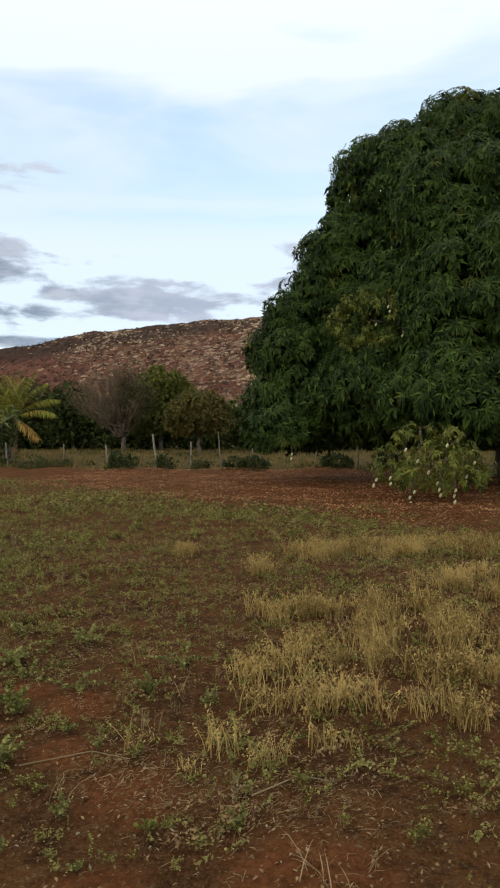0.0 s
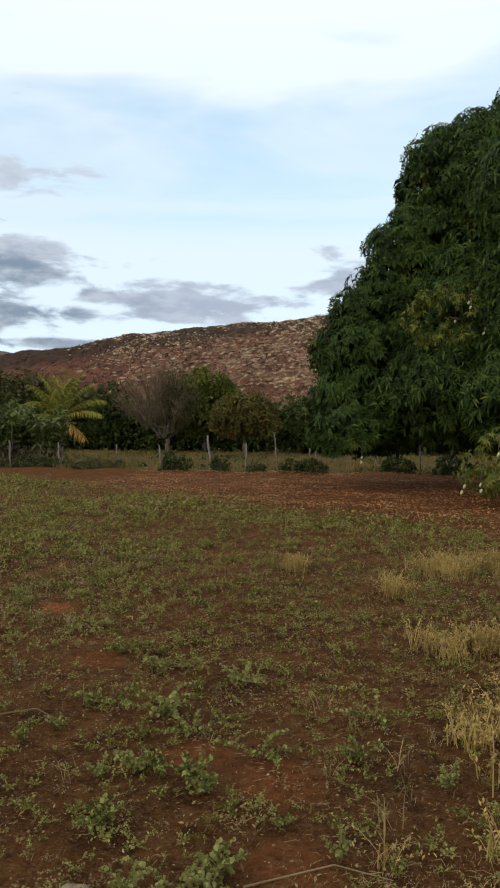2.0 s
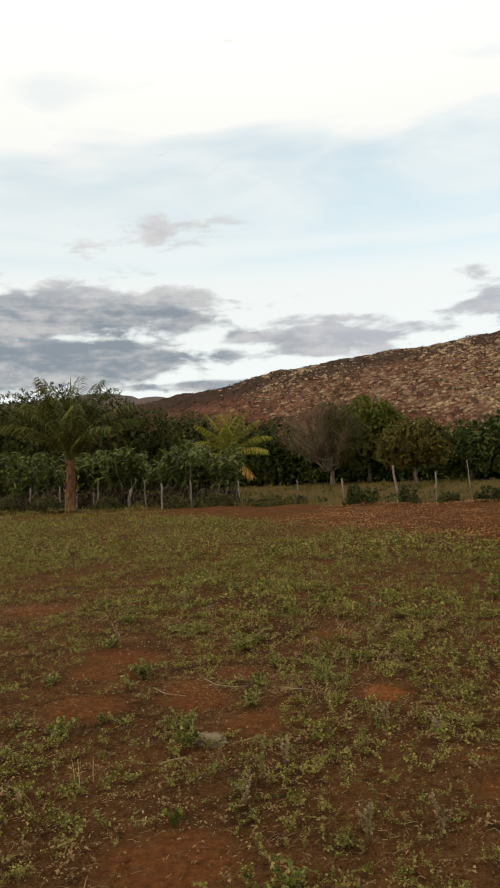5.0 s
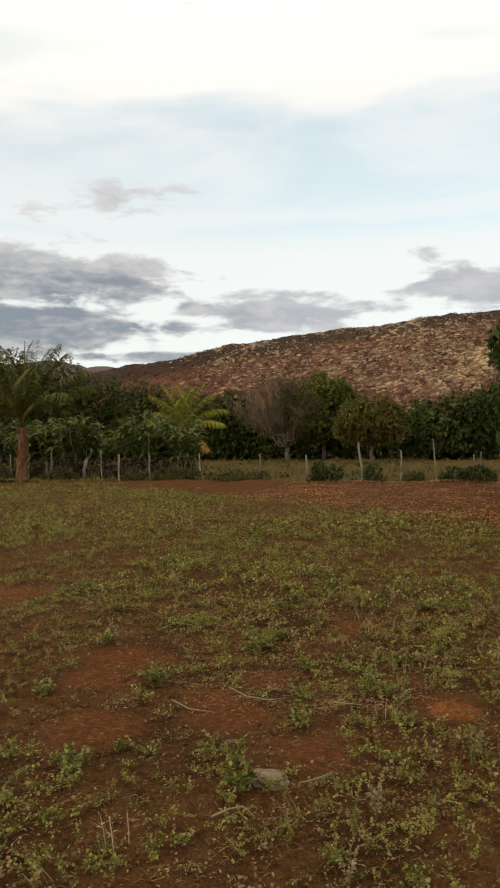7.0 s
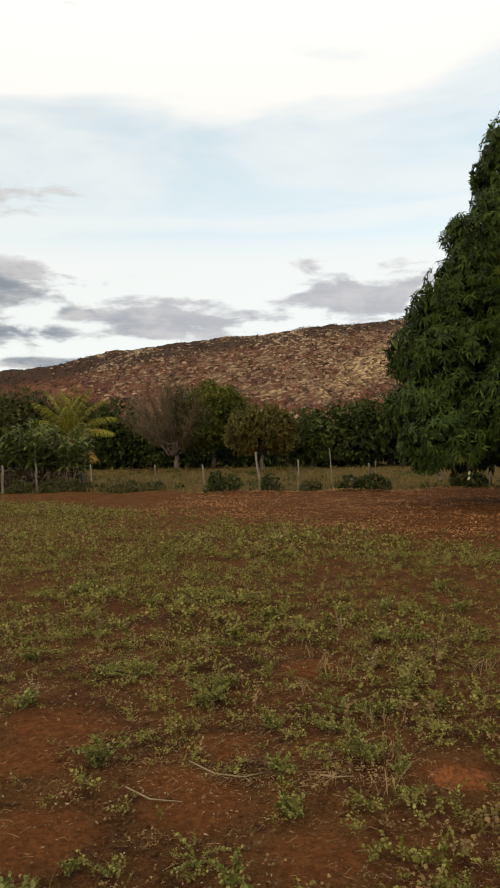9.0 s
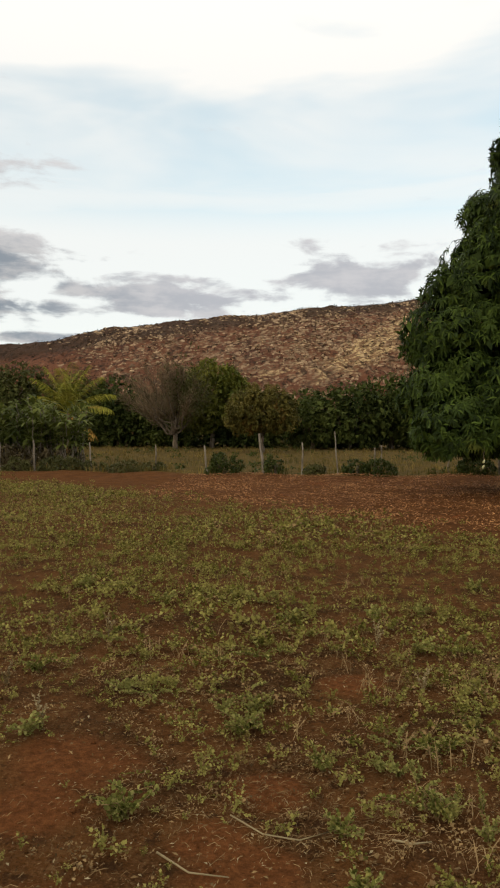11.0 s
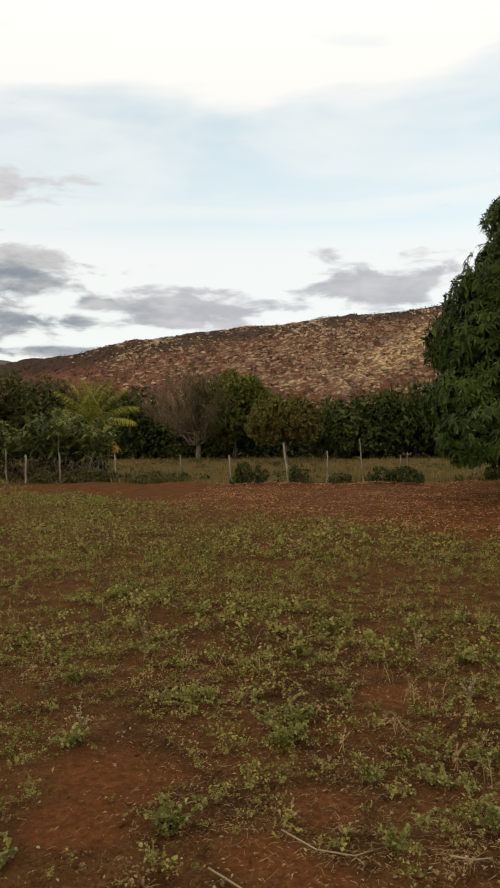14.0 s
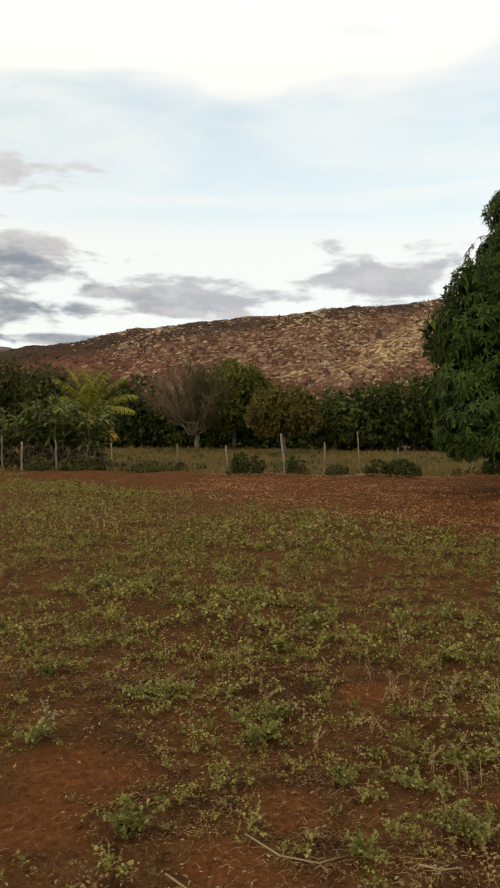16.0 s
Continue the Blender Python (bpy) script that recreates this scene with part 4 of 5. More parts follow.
_b = [tall_shrub((-24, 37, 0), 3.3), tall_shrub((-22.9, 38, 0), 3.6), tall_shrub((-21.6, 36.6, 0), 3.2), tall_shrub((-19.8, 36.0, 0), 3.1), tall_shrub((-18.4, 37.4, 0), 3.5), tall_shrub((-17.1, 36.2, 0), 3.0)]
for k, x in enumerate((-15.0, -15.5, -16.0, -16.5)):
    copy_thing(_b[k], Matrix.Translation((x, 35.4 + 0.5 * (k % 3), 0)) @ Matrix.Rotation(1.7 * k, 4, "Z") @ Matrix.Scale(0.95, 4))
for k in range(54):
    x = -34 + k * 0.345 + RNG.normal(0, 0.2)
    copy_thing(_b[k % 6], Matrix.Translation((x, 35.2 + RNG.uniform(0, 5.0), 0)) @ Matrix.Rotation(RNG.uniform(0, 6.28), 4, "Z") @ Matrix.Scale(RNG.uniform(0.85, 1.1), 4))


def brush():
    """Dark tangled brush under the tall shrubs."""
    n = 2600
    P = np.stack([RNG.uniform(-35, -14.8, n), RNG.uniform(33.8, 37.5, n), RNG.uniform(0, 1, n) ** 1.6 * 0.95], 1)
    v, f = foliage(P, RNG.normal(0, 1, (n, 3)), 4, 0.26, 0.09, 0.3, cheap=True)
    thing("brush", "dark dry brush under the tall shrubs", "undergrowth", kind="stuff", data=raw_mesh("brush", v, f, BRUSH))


brush()

# ---- fence and bushes ----
fence = thing("fence", "line of crooked weathered wooden fence posts", "fence", (0, 33, 0))


def post(x, dy, h, lean, r, mat, crook=0.05):
    pts = bend((x, dy, -0.2), (x + lean, dy, h), 0, crook, 6)
    return part("post", raw_mesh("post", *tube(pts, np.array((1.1, 1.0, 0.95, 1.0, 0.9, 0.75)) * r * 0.64, 7, 0.14), mat, True), fence)


for x, h, lean, r, mat in ((-8.42, 1.12, -0.15, 0.055, POST), (-6.24, 1.58, -0.2, 0.085, POST), (-3.4, 1.68, -0.15, 0.04, POST), (-4.79, 1.25, 0.0, 0.055, POST), (-2.03, 1.07, 0.0, 0.05, POST_DARK),
                           (-1.76, 1.16, 0.0, 0.05, POST_DARK), (-16.91, 1.2, 0.0, 0.075, POST), (-20.2, 1.5, 0.06, 0.07, POST_DARK), (-21.34, 1.05, 0.02, 0.06, POST),
                           (-22.4, 1.25, 0.0, 0.06, POST_DARK), (-20.53, 0.9, 0.0, 0.07, POST), (-17.7, 1.38, -0.03, 0.05, POST_DARK), (-15.42, 1.27, -0.08, 0.07, POST_DARK), (-13.03, 1.2, -0.1, 0.05, POST),
                           (-10.52, 1.14, 0.0, 0.05, POST_DARK), (0.7, 1.2, 0.05, 0.05, POST_DARK), (2.6, 1.25, -0.04, 0.055, POST_DARK), (4.5, 1.2, 0.03, 0.05, POST_DARK), (-24.2, 1.2, 0.05, 0.06, POST_DARK), (-26.1, 1.3, -0.05, 0.06, POST_DARK), (-28.2, 1.2, 0.04, 0.06, POST_DARK)):
    post(x, RNG.normal(0, 0.1), h, lean, r, mat)
# the bent pale post
part("post", raw_mesh("post", *tube([(-18.6, 0, -0.1), (-18.62, 0, 0.5), (-18.5, 0, 0.9), (-18.2, 0, 1.4)], (0.075, 0.07, 0.08, 0.06), 7, 0.1), POST, True), fence, "pale bent post")


def bush(x, y, w, h, mat=BUSH, label="dark-green rounded bush at the fence"):
    t = thing("bush", label, "bush", (x, y, 0), "bushes along the fence")
    stems = [tube(bend((RNG.normal(0, 0.05), 0, -0.05), (RNG.normal(0, w * 0.35), RNG.normal(0, w * 0.3), h * 0.7), 0, 0.2, 4), (0.02, 0.015, 0.01, 0.005), 4) for _ in range(7)]
    for s in stems:
        part("stem", raw_mesh("stem", *s, BARK), t)
    P, D = crown_points([((0, 0, h * 0.45), (w * 0.42, w * 0.4, h * 0.45)), ((w * 0.2, 0, h * 0.35), (w * 0.3, w * 0.3, h * 0.3)), ((-w * 0.22, 0, h * 0.3), (w * 0.3, w * 0.3, h * 0.3))], 0.16, 0.2, 0.03)
    part("foliage", raw_mesh("foliage", *foliage(P, D, 9, 0.10, 0.05, 0.3, cheap=True), mat), t)
    return t


for x, y, w, h in ((-7.7, 32.3, 1.1, 0.85), (-1.95, 32.4, 1.1, 0.6), (-5.8, 32.4, 0.5, 0.75), (-2.8, 32.6, 0.8, 0.6), (1.6, 32.6, 1.3, 0.7), (3.8, 32.4, 1.4, 0.8)):
    bush(x, y, w, h)
for x, y, w, h in ((-4.3, 32.5, 0.5, 0.35), (-14.2, 32.5, 1.6, 0.6), (-13.0, 32.7, 0.9, 0.45), (-11.6, 32.5, 1.1, 0.45), (-10.6, 32.7, 0.7, 0.5), (-16.0, 32.6, 0.9, 0.55), (-19.6, 32.7, 1.1, 0.6), (-22.6, 32.2, 1.4, 0.7), (-25.0, 32.5, 1.5, 0.8)):
    bush(x, y, w, h, OLIVE, "low olive-brown bush among dry grass at the fence")


# ---- ground cover ----
def scatter(templates, x, y, turn, size, z=None):
    """Copies of template meshes laid on the ground, joined into one."""
    out, kind = [], RNG.integers(0, len(templates), len(x))
    zz = ripple(x, y) if z is None else z
    for k, (v, f) in enumerate(templates):
        s = np.flatnonzero(kind == k)
        if not len(s):
            continue
        c, q = np.cos(turn[s])[:, None], np.sin(turn[s])[:, None]
        V = np.stack([c * v[:, 0] - q * v[:, 1], q * v[:, 0] + c * v[:, 1], np.tile(v[:, 2], (len(s), 1))], -1) * size[s][:, None, None]
        V = V + np.stack([x[s], y[s], zz[s]], -1)[:, None]
        F = f[None] + (np.arange(len(s)) * len(v))[:, None, None]
        out.append((V.reshape(-1, 3), F.reshape(-1, 3)))
    return join(out)


def sprig(line, step, leaf):
    """Leaves set thickly all round a trailing stem: places, ways and lengths."""
    seg = np.linalg.norm(np.diff(line, axis=0), axis=1)
    at = np.concatenate([[0], np.cumsum(seg)])
    u = np.arange(0.12 * at[-1], at[-1], step)
    u = u + RNG.uniform(-0.4, 0.4, len(u)) * step
    p = np.stack([np.interp(u, at, line[:, i]) for i in range(3)], 1)
    tan = unit(np.stack([np.interp(u + step, at, line[:, i]) for i in range(3)], 1) - p + (0, 0, 1e-4))
    w = unit(RNG.normal(0, 1, p.shape) + (0, 0, 0.45)) + tan * 0.5
    taper = np.interp(u / at[-1], (0, 0.3, 0.8, 1), (0.7, 1.0, 1.0, 0.6))
    return p + w * leaf * 0.12, w, leaf * taper * RNG.uniform(0.65, 1.2, len(u))


def trail(a, reach, height):
    """A stem that creeps outwards and lifts its tip."""
    k = np.linspace(0, 1, 6)
    turn = RNG.normal(0, 0.5)
    th = a + turn * k
    r = reach * k
    z = 0.012 + height * (0.35 * np.sin(np.pi * k) + 0.75 * k**2)
    return np.stack([r * np.cos(th), r * np.sin(th), z], 1)


def weed_template(stems, reach, height, leaf, step):
    """A low broad-leaved weed: creeping leafy stems."""
    pos, way, ln, ends = [], [], [], []
    for k in range(stems):
        line = trail(k / stems * 2 * np.pi + RNG.uniform(-0.9, 0.9), reach * RNG.uniform(0.35, 1.2), height * RNG.uniform(0.4, 1.2))
        p, w, l = sprig(line, step, leaf)
        pos.append(p)
        way.append(w)
        ln.append(l)
    pos, way, ln = np.concatenate(pos), np.concatenate(way), np.concatenate(ln)
    return leaves(pos, way, ln, ln * 0.85, droop=0.1, fold=0.12, cheap=True)


def grass_template(blades, height, spread, width, lean=0.5, seeds=False):
    pcs = []
    for _ in range(blades):
        a, b = RNG.uniform(0, 6.28), RNG.uniform(0, 6.28)
        o = np.array((math.cos(a), math.sin(a), 0)) * spread * RNG.uniform(0, 1) ** 0.7
        h = height * RNG.uniform(0.5, 1.15)
        d = np.array((math.cos(b), math.sin(b), 0)) * lean * h * RNG.uniform(0.1, 1)
        w = np.array((-math.sin(b), math.cos(b), 0)) * width * 0.5
        p = [o, o + d * 0.25 + (0, 0, h * 0.5), o + d * 0.65 + (0, 0, h * 0.85), o + d + (0, 0, h * 0.97)]
        v = np.array([p[0] - w, p[0] + w, p[1] - w, p[1] + w, p[2] - w * 0.7, p[2] + w * 0.7, p[3]])
        pcs.append((v, np.array([(0, 1, 3), (0, 3, 2), (2, 3, 5), (2, 5, 4), (4, 5, 6)])))
        if seeds and RNG.uniform() < 0.7:
            m = 7
            P = p[1] + (p[3] - p[1]) * np.linspace(0.35, 1.05, m)[:, None]
            pcs.append(leaves(P, RNG.normal(0, 1, (m, 3)) + (0, 0, 0.9), 0.026, 0.010, cheap=True, droop=0.1))
    return join(pcs)


def patchy(x, y, k=1.0):
    return np.sin(1.7 * k * x + 1.3 * np.sin(0.9 * k * y + 0.4)) + np.sin(1.4 * k * y + 1.1 * np.sin(1.2 * k * x + 2.0)) + 0.8 * np.sin(3.9 * k * x + 2.7 * k * y) * np.sin(3.1 * k * y - 1.9 * k * x)


def bare(x, y):
    """1 on the bare spots, 0 away from them."""
    r = np.zeros_like(x)
    for sx, sy, q in SPOTS:
        r = np.maximum(r, np.exp(-(((x - sx) ** 2 + (y - sy) ** 2) / (0.9 * q * q)) ** 2))
    return r


def line_y(x):
    return np.where(x < 0, 15.0 - 0.95 * x, 15.0 - 0.65 * x)


DRY_SPOTS = ((0.22, 4.55, 0.15), (0.34, 4.6, 0.14), (0.6, 4.6, 0.16), (-0.14, 4.45, 0.07), (-0.42, 4.63, 0.10), (0.09, 4.57, 0.12), (0.25, 7.35, 0.32), (0.57, 7.4, 0.32), (0.9, 7.35, 0.32), (1.3, 7.4, 0.35), (0.5, 10.4, 0.45), (1.1, 10.7, 0.55), (1.75, 10.8, 0.55),
             (-0.08, 9.1, 0.22), (-1.18, 10.2, 0.22), (0.12, 5.8, 0.25), (0.35, 5.95, 0.25), (0.65, 6.1, 0.3), (0.95, 6.0, 0.32), (0.45, 6.5, 0.2), (0.85, 6.6, 0.25), (0.17, 5.2, 0.18), (0.44, 5.15, 0.2), (0.75, 5.2, 0.25), (2.5, 10.9, 0.6), (1.9, 8.6, 0.5), (2.6, 8.0, 0.6), (1.4, 5.8, 0.4), (1.2, 5.0, 0.3), (1.6, 6.8, 0.5))


def golden(x, y):
    """1 in the patches of dry grass, 0 away from them."""
    r = np.zeros_like(x)
    for sx, sy, q in DRY_SPOTS:
        r = np.maximum(r, np.exp(-((x - sx) ** 2 + (y - sy) ** 2) / (0.8 * q * q)))
    return r


def weeds(n, xr, yr, templates, lo, hi, keep_cut, name, label, mat=WEED):
    x, y = RNG.uniform(*xr, n), RNG.uniform(*yr, n)
    e = y - line_y(x)
    w = patchy(x, y) * 0.05 + patchy(x + 5, y, 2.3) * 0.16 + patchy(y, x, 5.1) * 0.14 + 0.5 - 1.6 * bare(x, y) - np.clip((e + 0.8) / 2.5, 0, 3) - 0.25 * golden(x, y) - 0.45 * np.clip((y - 23) / 6, 0, 1) - 0.2 * np.clip((4.1 - y) / 0.8, 0, 1) + 0.33 * np.exp(-(((x + 1.0) / 2.0) ** 2)) * (y < 9.5) * (y > 4.5)
    k = w + RNG.normal(0, 0.38, n) > keep_cut
    x, y = x[k], y[k]
    sz = RNG.uniform(lo, hi, len(x)) * (0.85 + 0.15 * patchy(x, y, 0.6))
    v, f = scatter(templates, x, y, RNG.uniform(0, 6.28, len(x)), sz)
    thing(name, label, "weeds", kind="stuff", data=raw_mesh(name, v, f, mat))


NEAR_WEEDS = [weed_template(5, 0.075, 0.075, 0.0182, 0.0062), weed_template(4, 0.10, 0.07, 0.0178, 0.0060), weed_template(7, 0.05, 0.08, 0.0182, 0.0065), weed_template(2, 0.15, 0.07, 0.0172, 0.0058), weed_template(4, 0.035, 0.12, 0.0168, 0.0062),
              weed_template(3, 0.03, 0.06, 0.0178, 0.0062), weed_template(5, 0.065, 0.045, 0.0187, 0.0065)]
DEAD_WEEDS = [weed_template(4, 0.10, 0.04, 0.016, 0.013), weed_template(3, 0.11, 0.07, 0.017, 0.015), weed_template(4, 0.08, 0.03, 0.014, 0.013), weed_template(2, 0.06, 0.12, 0.015, 0.012)]
MID_WEEDS = [weed_template(5, 0.09, 0.08, 0.027, 0.0130), weed_template(6, 0.07, 0.09, 0.027, 0.0135), weed_template(4, 0.12, 0.07, 0.027, 0.0130), weed_template(4, 0.05, 0.13, 0.025, 0.0130)]
FAR_WEEDS = [weed_template(4, 0.13, 0.09, 0.046, 0.034), weed_template(4, 0.15, 0.09, 0.046, 0.037), weed_template(4, 0.10, 0.14, 0.043, 0.034), weed_template(3, 0.08, 0.09, 0.042, 0.032)]
weeds(11600, (-8.5, 4.0), (2.3, 10.6), NEAR_WEEDS, 0.5, 1.3, 0.47, "field_weeds", "low broad-leaved green weeds over red soil")
weeds(8800, (-13, 5.5), (10.4, 15.5), MID_WEEDS, 0.6, 1.4, 0.36, "field_weeds", "low green weeds thick over the middle of the field")
weeds(30000, (-28, 9), (15, 33), FAR_WEEDS, 0.75, 1.35, 0.20, "field_weeds", "low green weeds covering the far part of the field")
weeds(4200, (-15, 11), (-12, 2.4), FAR_WEEDS, 0.6, 1.2, 0.36, "field_weeds", "scattered low green weeds over the near end of the field")
weeds(2600, (-24, -13), (7, 15), FAR_WEEDS, 0.8, 1.4, 0.25, "field_weeds", "low green weeds covering the side of the field")
weeds(5400, (-8.5, 4.0), (2.3, 10.0), DEAD_WEEDS, 0.6, 1.5, 0.1, "dead_weeds", "withered brown weeds among the green ones", DEAD)
weeds(3600, (-13, 5.5), (9.6, 15.5), DEAD_WEEDS, 0.7, 1.5, 0.2, "dead_weeds", "withered brown weeds in the middle of the field", DEAD)
weeds(8000, (-28, 9), (15, 33), FAR_WEEDS, 0.7, 1.3, 0.15, "dead_weeds", "withered brown weeds across the field", DEAD)


def dry_grass():
    T = [grass_template(26, 0.16, 0.10, 0.0055, 1.1, True), grass_template(22, 0.21, 0.08, 0.0055, 0.9, True), grass_template(26, 0.12, 0.12, 0.0055, 1.5, True), grass_template(14, 0.19, 0.06, 0.0055, 1.3, True)]
    n = 4500
    x, y = RNG.uniform(-2.2, 4.5, n), RNG.uniform(4.2, 12.3, n)
    k = golden(x, y) + RNG.normal(0, 0.18, n) > 0.56
    x, y = x[k], y[k]
    v, f = scatter(T, x, y, RNG.uniform(0, 6.28, len(x)), RNG.uniform(0.5, 1.2, len(x)))
    thing("dry_grass", "tufts of golden dry seeding grass", "grass", kind="stuff", data=raw_mesh("dry_grass", v, f, DRY))
    n = 1700
    x, y = RNG.uniform(-12, 3, n), RNG.uniform(2.5, 14, n)
    k = (patchy(x + 9, y - 4, 0.9) + RNG.normal(0, 0.8, n) > 0.9)
    x, y = x[k], y[k]
    T2 = [grass_template(9, 0.09, 0.07, 0.004, 1.8), grass_template(6, 0.13, 0.06, 0.004, 1.6, True)]
    v, f = scatter(T2, x, y, RNG.uniform(0, 6.28, len(x)), RNG.uniform(0.6, 1.2, len(x)))
    thing("dry_grass", "thin withered grass wisps among the weeds", "grass", kind="stuff", data=raw_mesh("dry_grass", v, f, STRAW))


dry_grass()


def straw():
    n = 32000
    x, y = RNG.uniform(-9.0, 3.0, n), 2.4 + 9.0 * RNG.uniform(0, 1, n) ** 1.2
    k = patchy(x - 5, y + 7, 1.1) + RNG.normal(0, 1.2, n) > -0.5
    x, y = x[k], y[k]
    # thicker mats of straw
    for mx, my, r, m in ((-3.83, 8.32, 0.35, 700), (-4.05, 8.05, 0.3, 500), (-3.65, 8.0, 0.3, 600), (-4.4, 8.2, 0.3, 400), (-3.2, 8.8, 0.3, 300), (-0.45, 4.3, 0.25, 350), (0.05, 4.4, 0.35, 700), (0.35, 4.1, 0.3, 500), (0.6, 4.2, 0.3, 500), (-0.1, 4.15, 0.25, 350), (-2.9, 6.0, 0.4, 400), (-3.3, 6.9, 0.4, 450)):
        x, y = np.concatenate([x, mx + RNG.normal(0, r, m // 2)]), np.concatenate([y, my + RNG.normal(0, r * 0.6, m // 2)])
    pcs = []
    for a, b in zip(x, y):
        th, ln = RNG.uniform(0, 6.28), 0.014 + 0.055 * RNG.uniform(0, 1) ** 2.2
        d = np.array((math.cos(th), math.sin(th), RNG.normal(0, 0.12))) * ln
        o = np.array((a, b, 0.008))
        pcs.append((o, d))
    o, d = np.array([p for p, _ in pcs]), np.array([q for _, q in pcs])
    o[:, 2] += ripple(o[:, 0], o[:, 1])
    m = o + d * 0.5 + np.abs(RNG.normal(0, 0.008, o.shape))
    e = o + d
    e[:, 2] = np.maximum(e[:, 2], ripple(e[:, 0], e[:, 1]) + 0.004)
    side = unit(np.cross(d, (0, 0, 1.0))) * RNG.uniform(0.0005, 0.0013, len(o))[:, None]
    up = np.array((0, 0, 0.002))
    V = np.stack([o - side, o + up, o + side, m - side, m + up, m + side, e], 1)
    F = np.array([(0, 1, 4), (0, 4, 3), (1, 2, 5), (1, 5, 4), (3, 4, 6), (4, 5, 6)])
    F = F[None] + (np.arange(len(o)) * 7)[:, None, None]
    thing("straw", "scattered dry stalks and straw on the soil", "straw", kind="stuff", data=raw_mesh("straw", V.reshape(-1, 3), F.reshape(-1, 3), STRAW))


straw()


def clods():
    """Crumbs and clods of earth, and bits of dead leaf, over the near field."""
    n = 3500
    x, y = RNG.uniform(-7.5, 3.0, n), RNG.uniform(2.4, 9.5, n)
    size = 0.003 + 0.013 * RNG.uniform(0, 1, n) ** 3
    ov = np.array([(1, 0, 0), (-1, 0, 0), (0, 1, 0), (0, -1, 0), (0, 0, 1), (0, 0, -1)], float)
    of = np.array([(0, 2, 4), (2, 1, 4), (1, 3, 4), (3, 0, 4), (2, 0, 5), (1, 2, 5), (3, 1, 5), (0, 3, 5)])
    V = ov[None] * size[:, None, None] * RNG.uniform(0.5, 1.4, (n, 6, 1)) + np.stack([x, y, ripple(x, y) + size * 0.3], 1)[:, None]
    V = V + RNG.normal(0, 0.15, V.shape) * size[:, None, None]
    F = of[None] + (np.arange(n) * 6)[:, None, None]
    thing("clods", "small crumbled clods of red-brown earth", "soil clods", kind="stuff", data=raw_mesh("clods", V.reshape(-1, 3), F.reshape(-1, 3), SOIL))
    n = 60000
    x, y = RNG.uniform(-8.5, 3.5, n), 2.4 + 9.6 * RNG.uniform(0, 1, n) ** 1.15
    k = patchy(x + 2, y - 3, 1.4) + RNG.normal(0, 1.2, n) > -0.8
    x, y = x[k], y[k]
    th = RNG.uniform(0, 6.28, len(x))
    ln = 0.006 + 0.026 * RNG.uniform(0, 1, len(x)) ** 2
    v, f = leaves(np.stack([x, y, ripple(x, y) + RNG.uniform(0.003, 0.02, len(x))], 1), np.stack([np.cos(th), np.sin(th), RNG.normal(0.1, 0.3, len(x))], 1), ln, np.clip(ln * RNG.uniform(0.12, 0.8, len(x)), 0.002, 0.012), droop=-0.1, fold=0.4, cheap=True)
    n = 18000
    x, y = RNG.uniform(-13, 5.5, n), RNG.uniform(10.5, 17.0, n)
    k = patchy(x + 2, y - 3, 1.4) + RNG.normal(0, 1.2, n) > -0.6
    x, y = x[k], y[k]
    th = RNG.uniform(0, 6.28, len(x))
    ln = 0.016 + 0.036 * RNG.uniform(0, 1, len(x)) ** 2
    v, f = join([(v, f), leaves(np.stack([x, y, ripple(x, y) + RNG.uniform(0.006, 0.035, len(x))], 1), np.stack([np.cos(th), np.sin(th), RNG.normal(0.15, 0.35, len(x))], 1), ln, ln * 0.3, droop=-0.1, fold=0.4, cheap=True)])
    n = 17000
    x, y = RNG.uniform(-8.0, 3.0, n), 2.6 + 9.0 * RNG.uniform(0, 1, n) ** 1.15
    th = RNG.uniform(0, 6.28, n)
    ln = 0.008 + 0.018 * RNG.uniform(0, 1, n) ** 2
    w, g = leaves(np.stack([x, y, ripple(x, y) + RNG.uniform(0.004, 0.02, n)], 1), np.stack([np.cos(th), np.sin(th), RNG.normal(0.1, 0.3, n)], 1), ln, ln * RNG.uniform(0.15, 0.6, n), droop=-0.1, fold=0.4, cheap=True)
    thing("dead_leaves", "bleached scraps of dead weed on the soil", "leaf litter", kind="stuff", data=raw_mesh("dead_leaves", w, g, PALE))
    thing("dead_leaves", "small curled dead leaves and crumbs on the soil", "leaf litter", kind="stuff", data=raw_mesh("dead_leaves", v, f, DEAD))


clods()


def litter():
    n = 84000
    x, y = RNG.uniform(-9, 14, n), RNG.uniform(11, 33, n)
    e = y - line_y(x)
    dist = np.hypot(x - 5.5, y - 26)
    w = np.clip(e / 2.0, -2, 1) + 1.1 - dist / 12 + 0.25 * patchy(x, y, 0.8) + RNG.normal(0, 0.35, n)
    k = (w > 0.45) & (e > -3)
    x, y = x[k], y[k]
    pos = np.stack([x, y, ripple(x, y) + RNG.uniform(0.004, 0.03, len(x))], 1)
    th = RNG.uniform(0, 6.28, len(x))
    way = np.stack([np.cos(th), np.sin(th), RNG.normal(0.10, 0.2, len(x))], 1)
    ln = RNG.uniform(0.04, 0.09, len(x))
    v, f = leaves(pos, way, ln, ln * 0.32, droop=-0.06, fold=0.4, cheap=True)
    thing("fallen_leaves", "reddish-brown fallen mango leaves on bare soil", "leaf litter", kind="stuff", data=raw_mesh("fallen_leaves", v, f, LITTER))


litter()


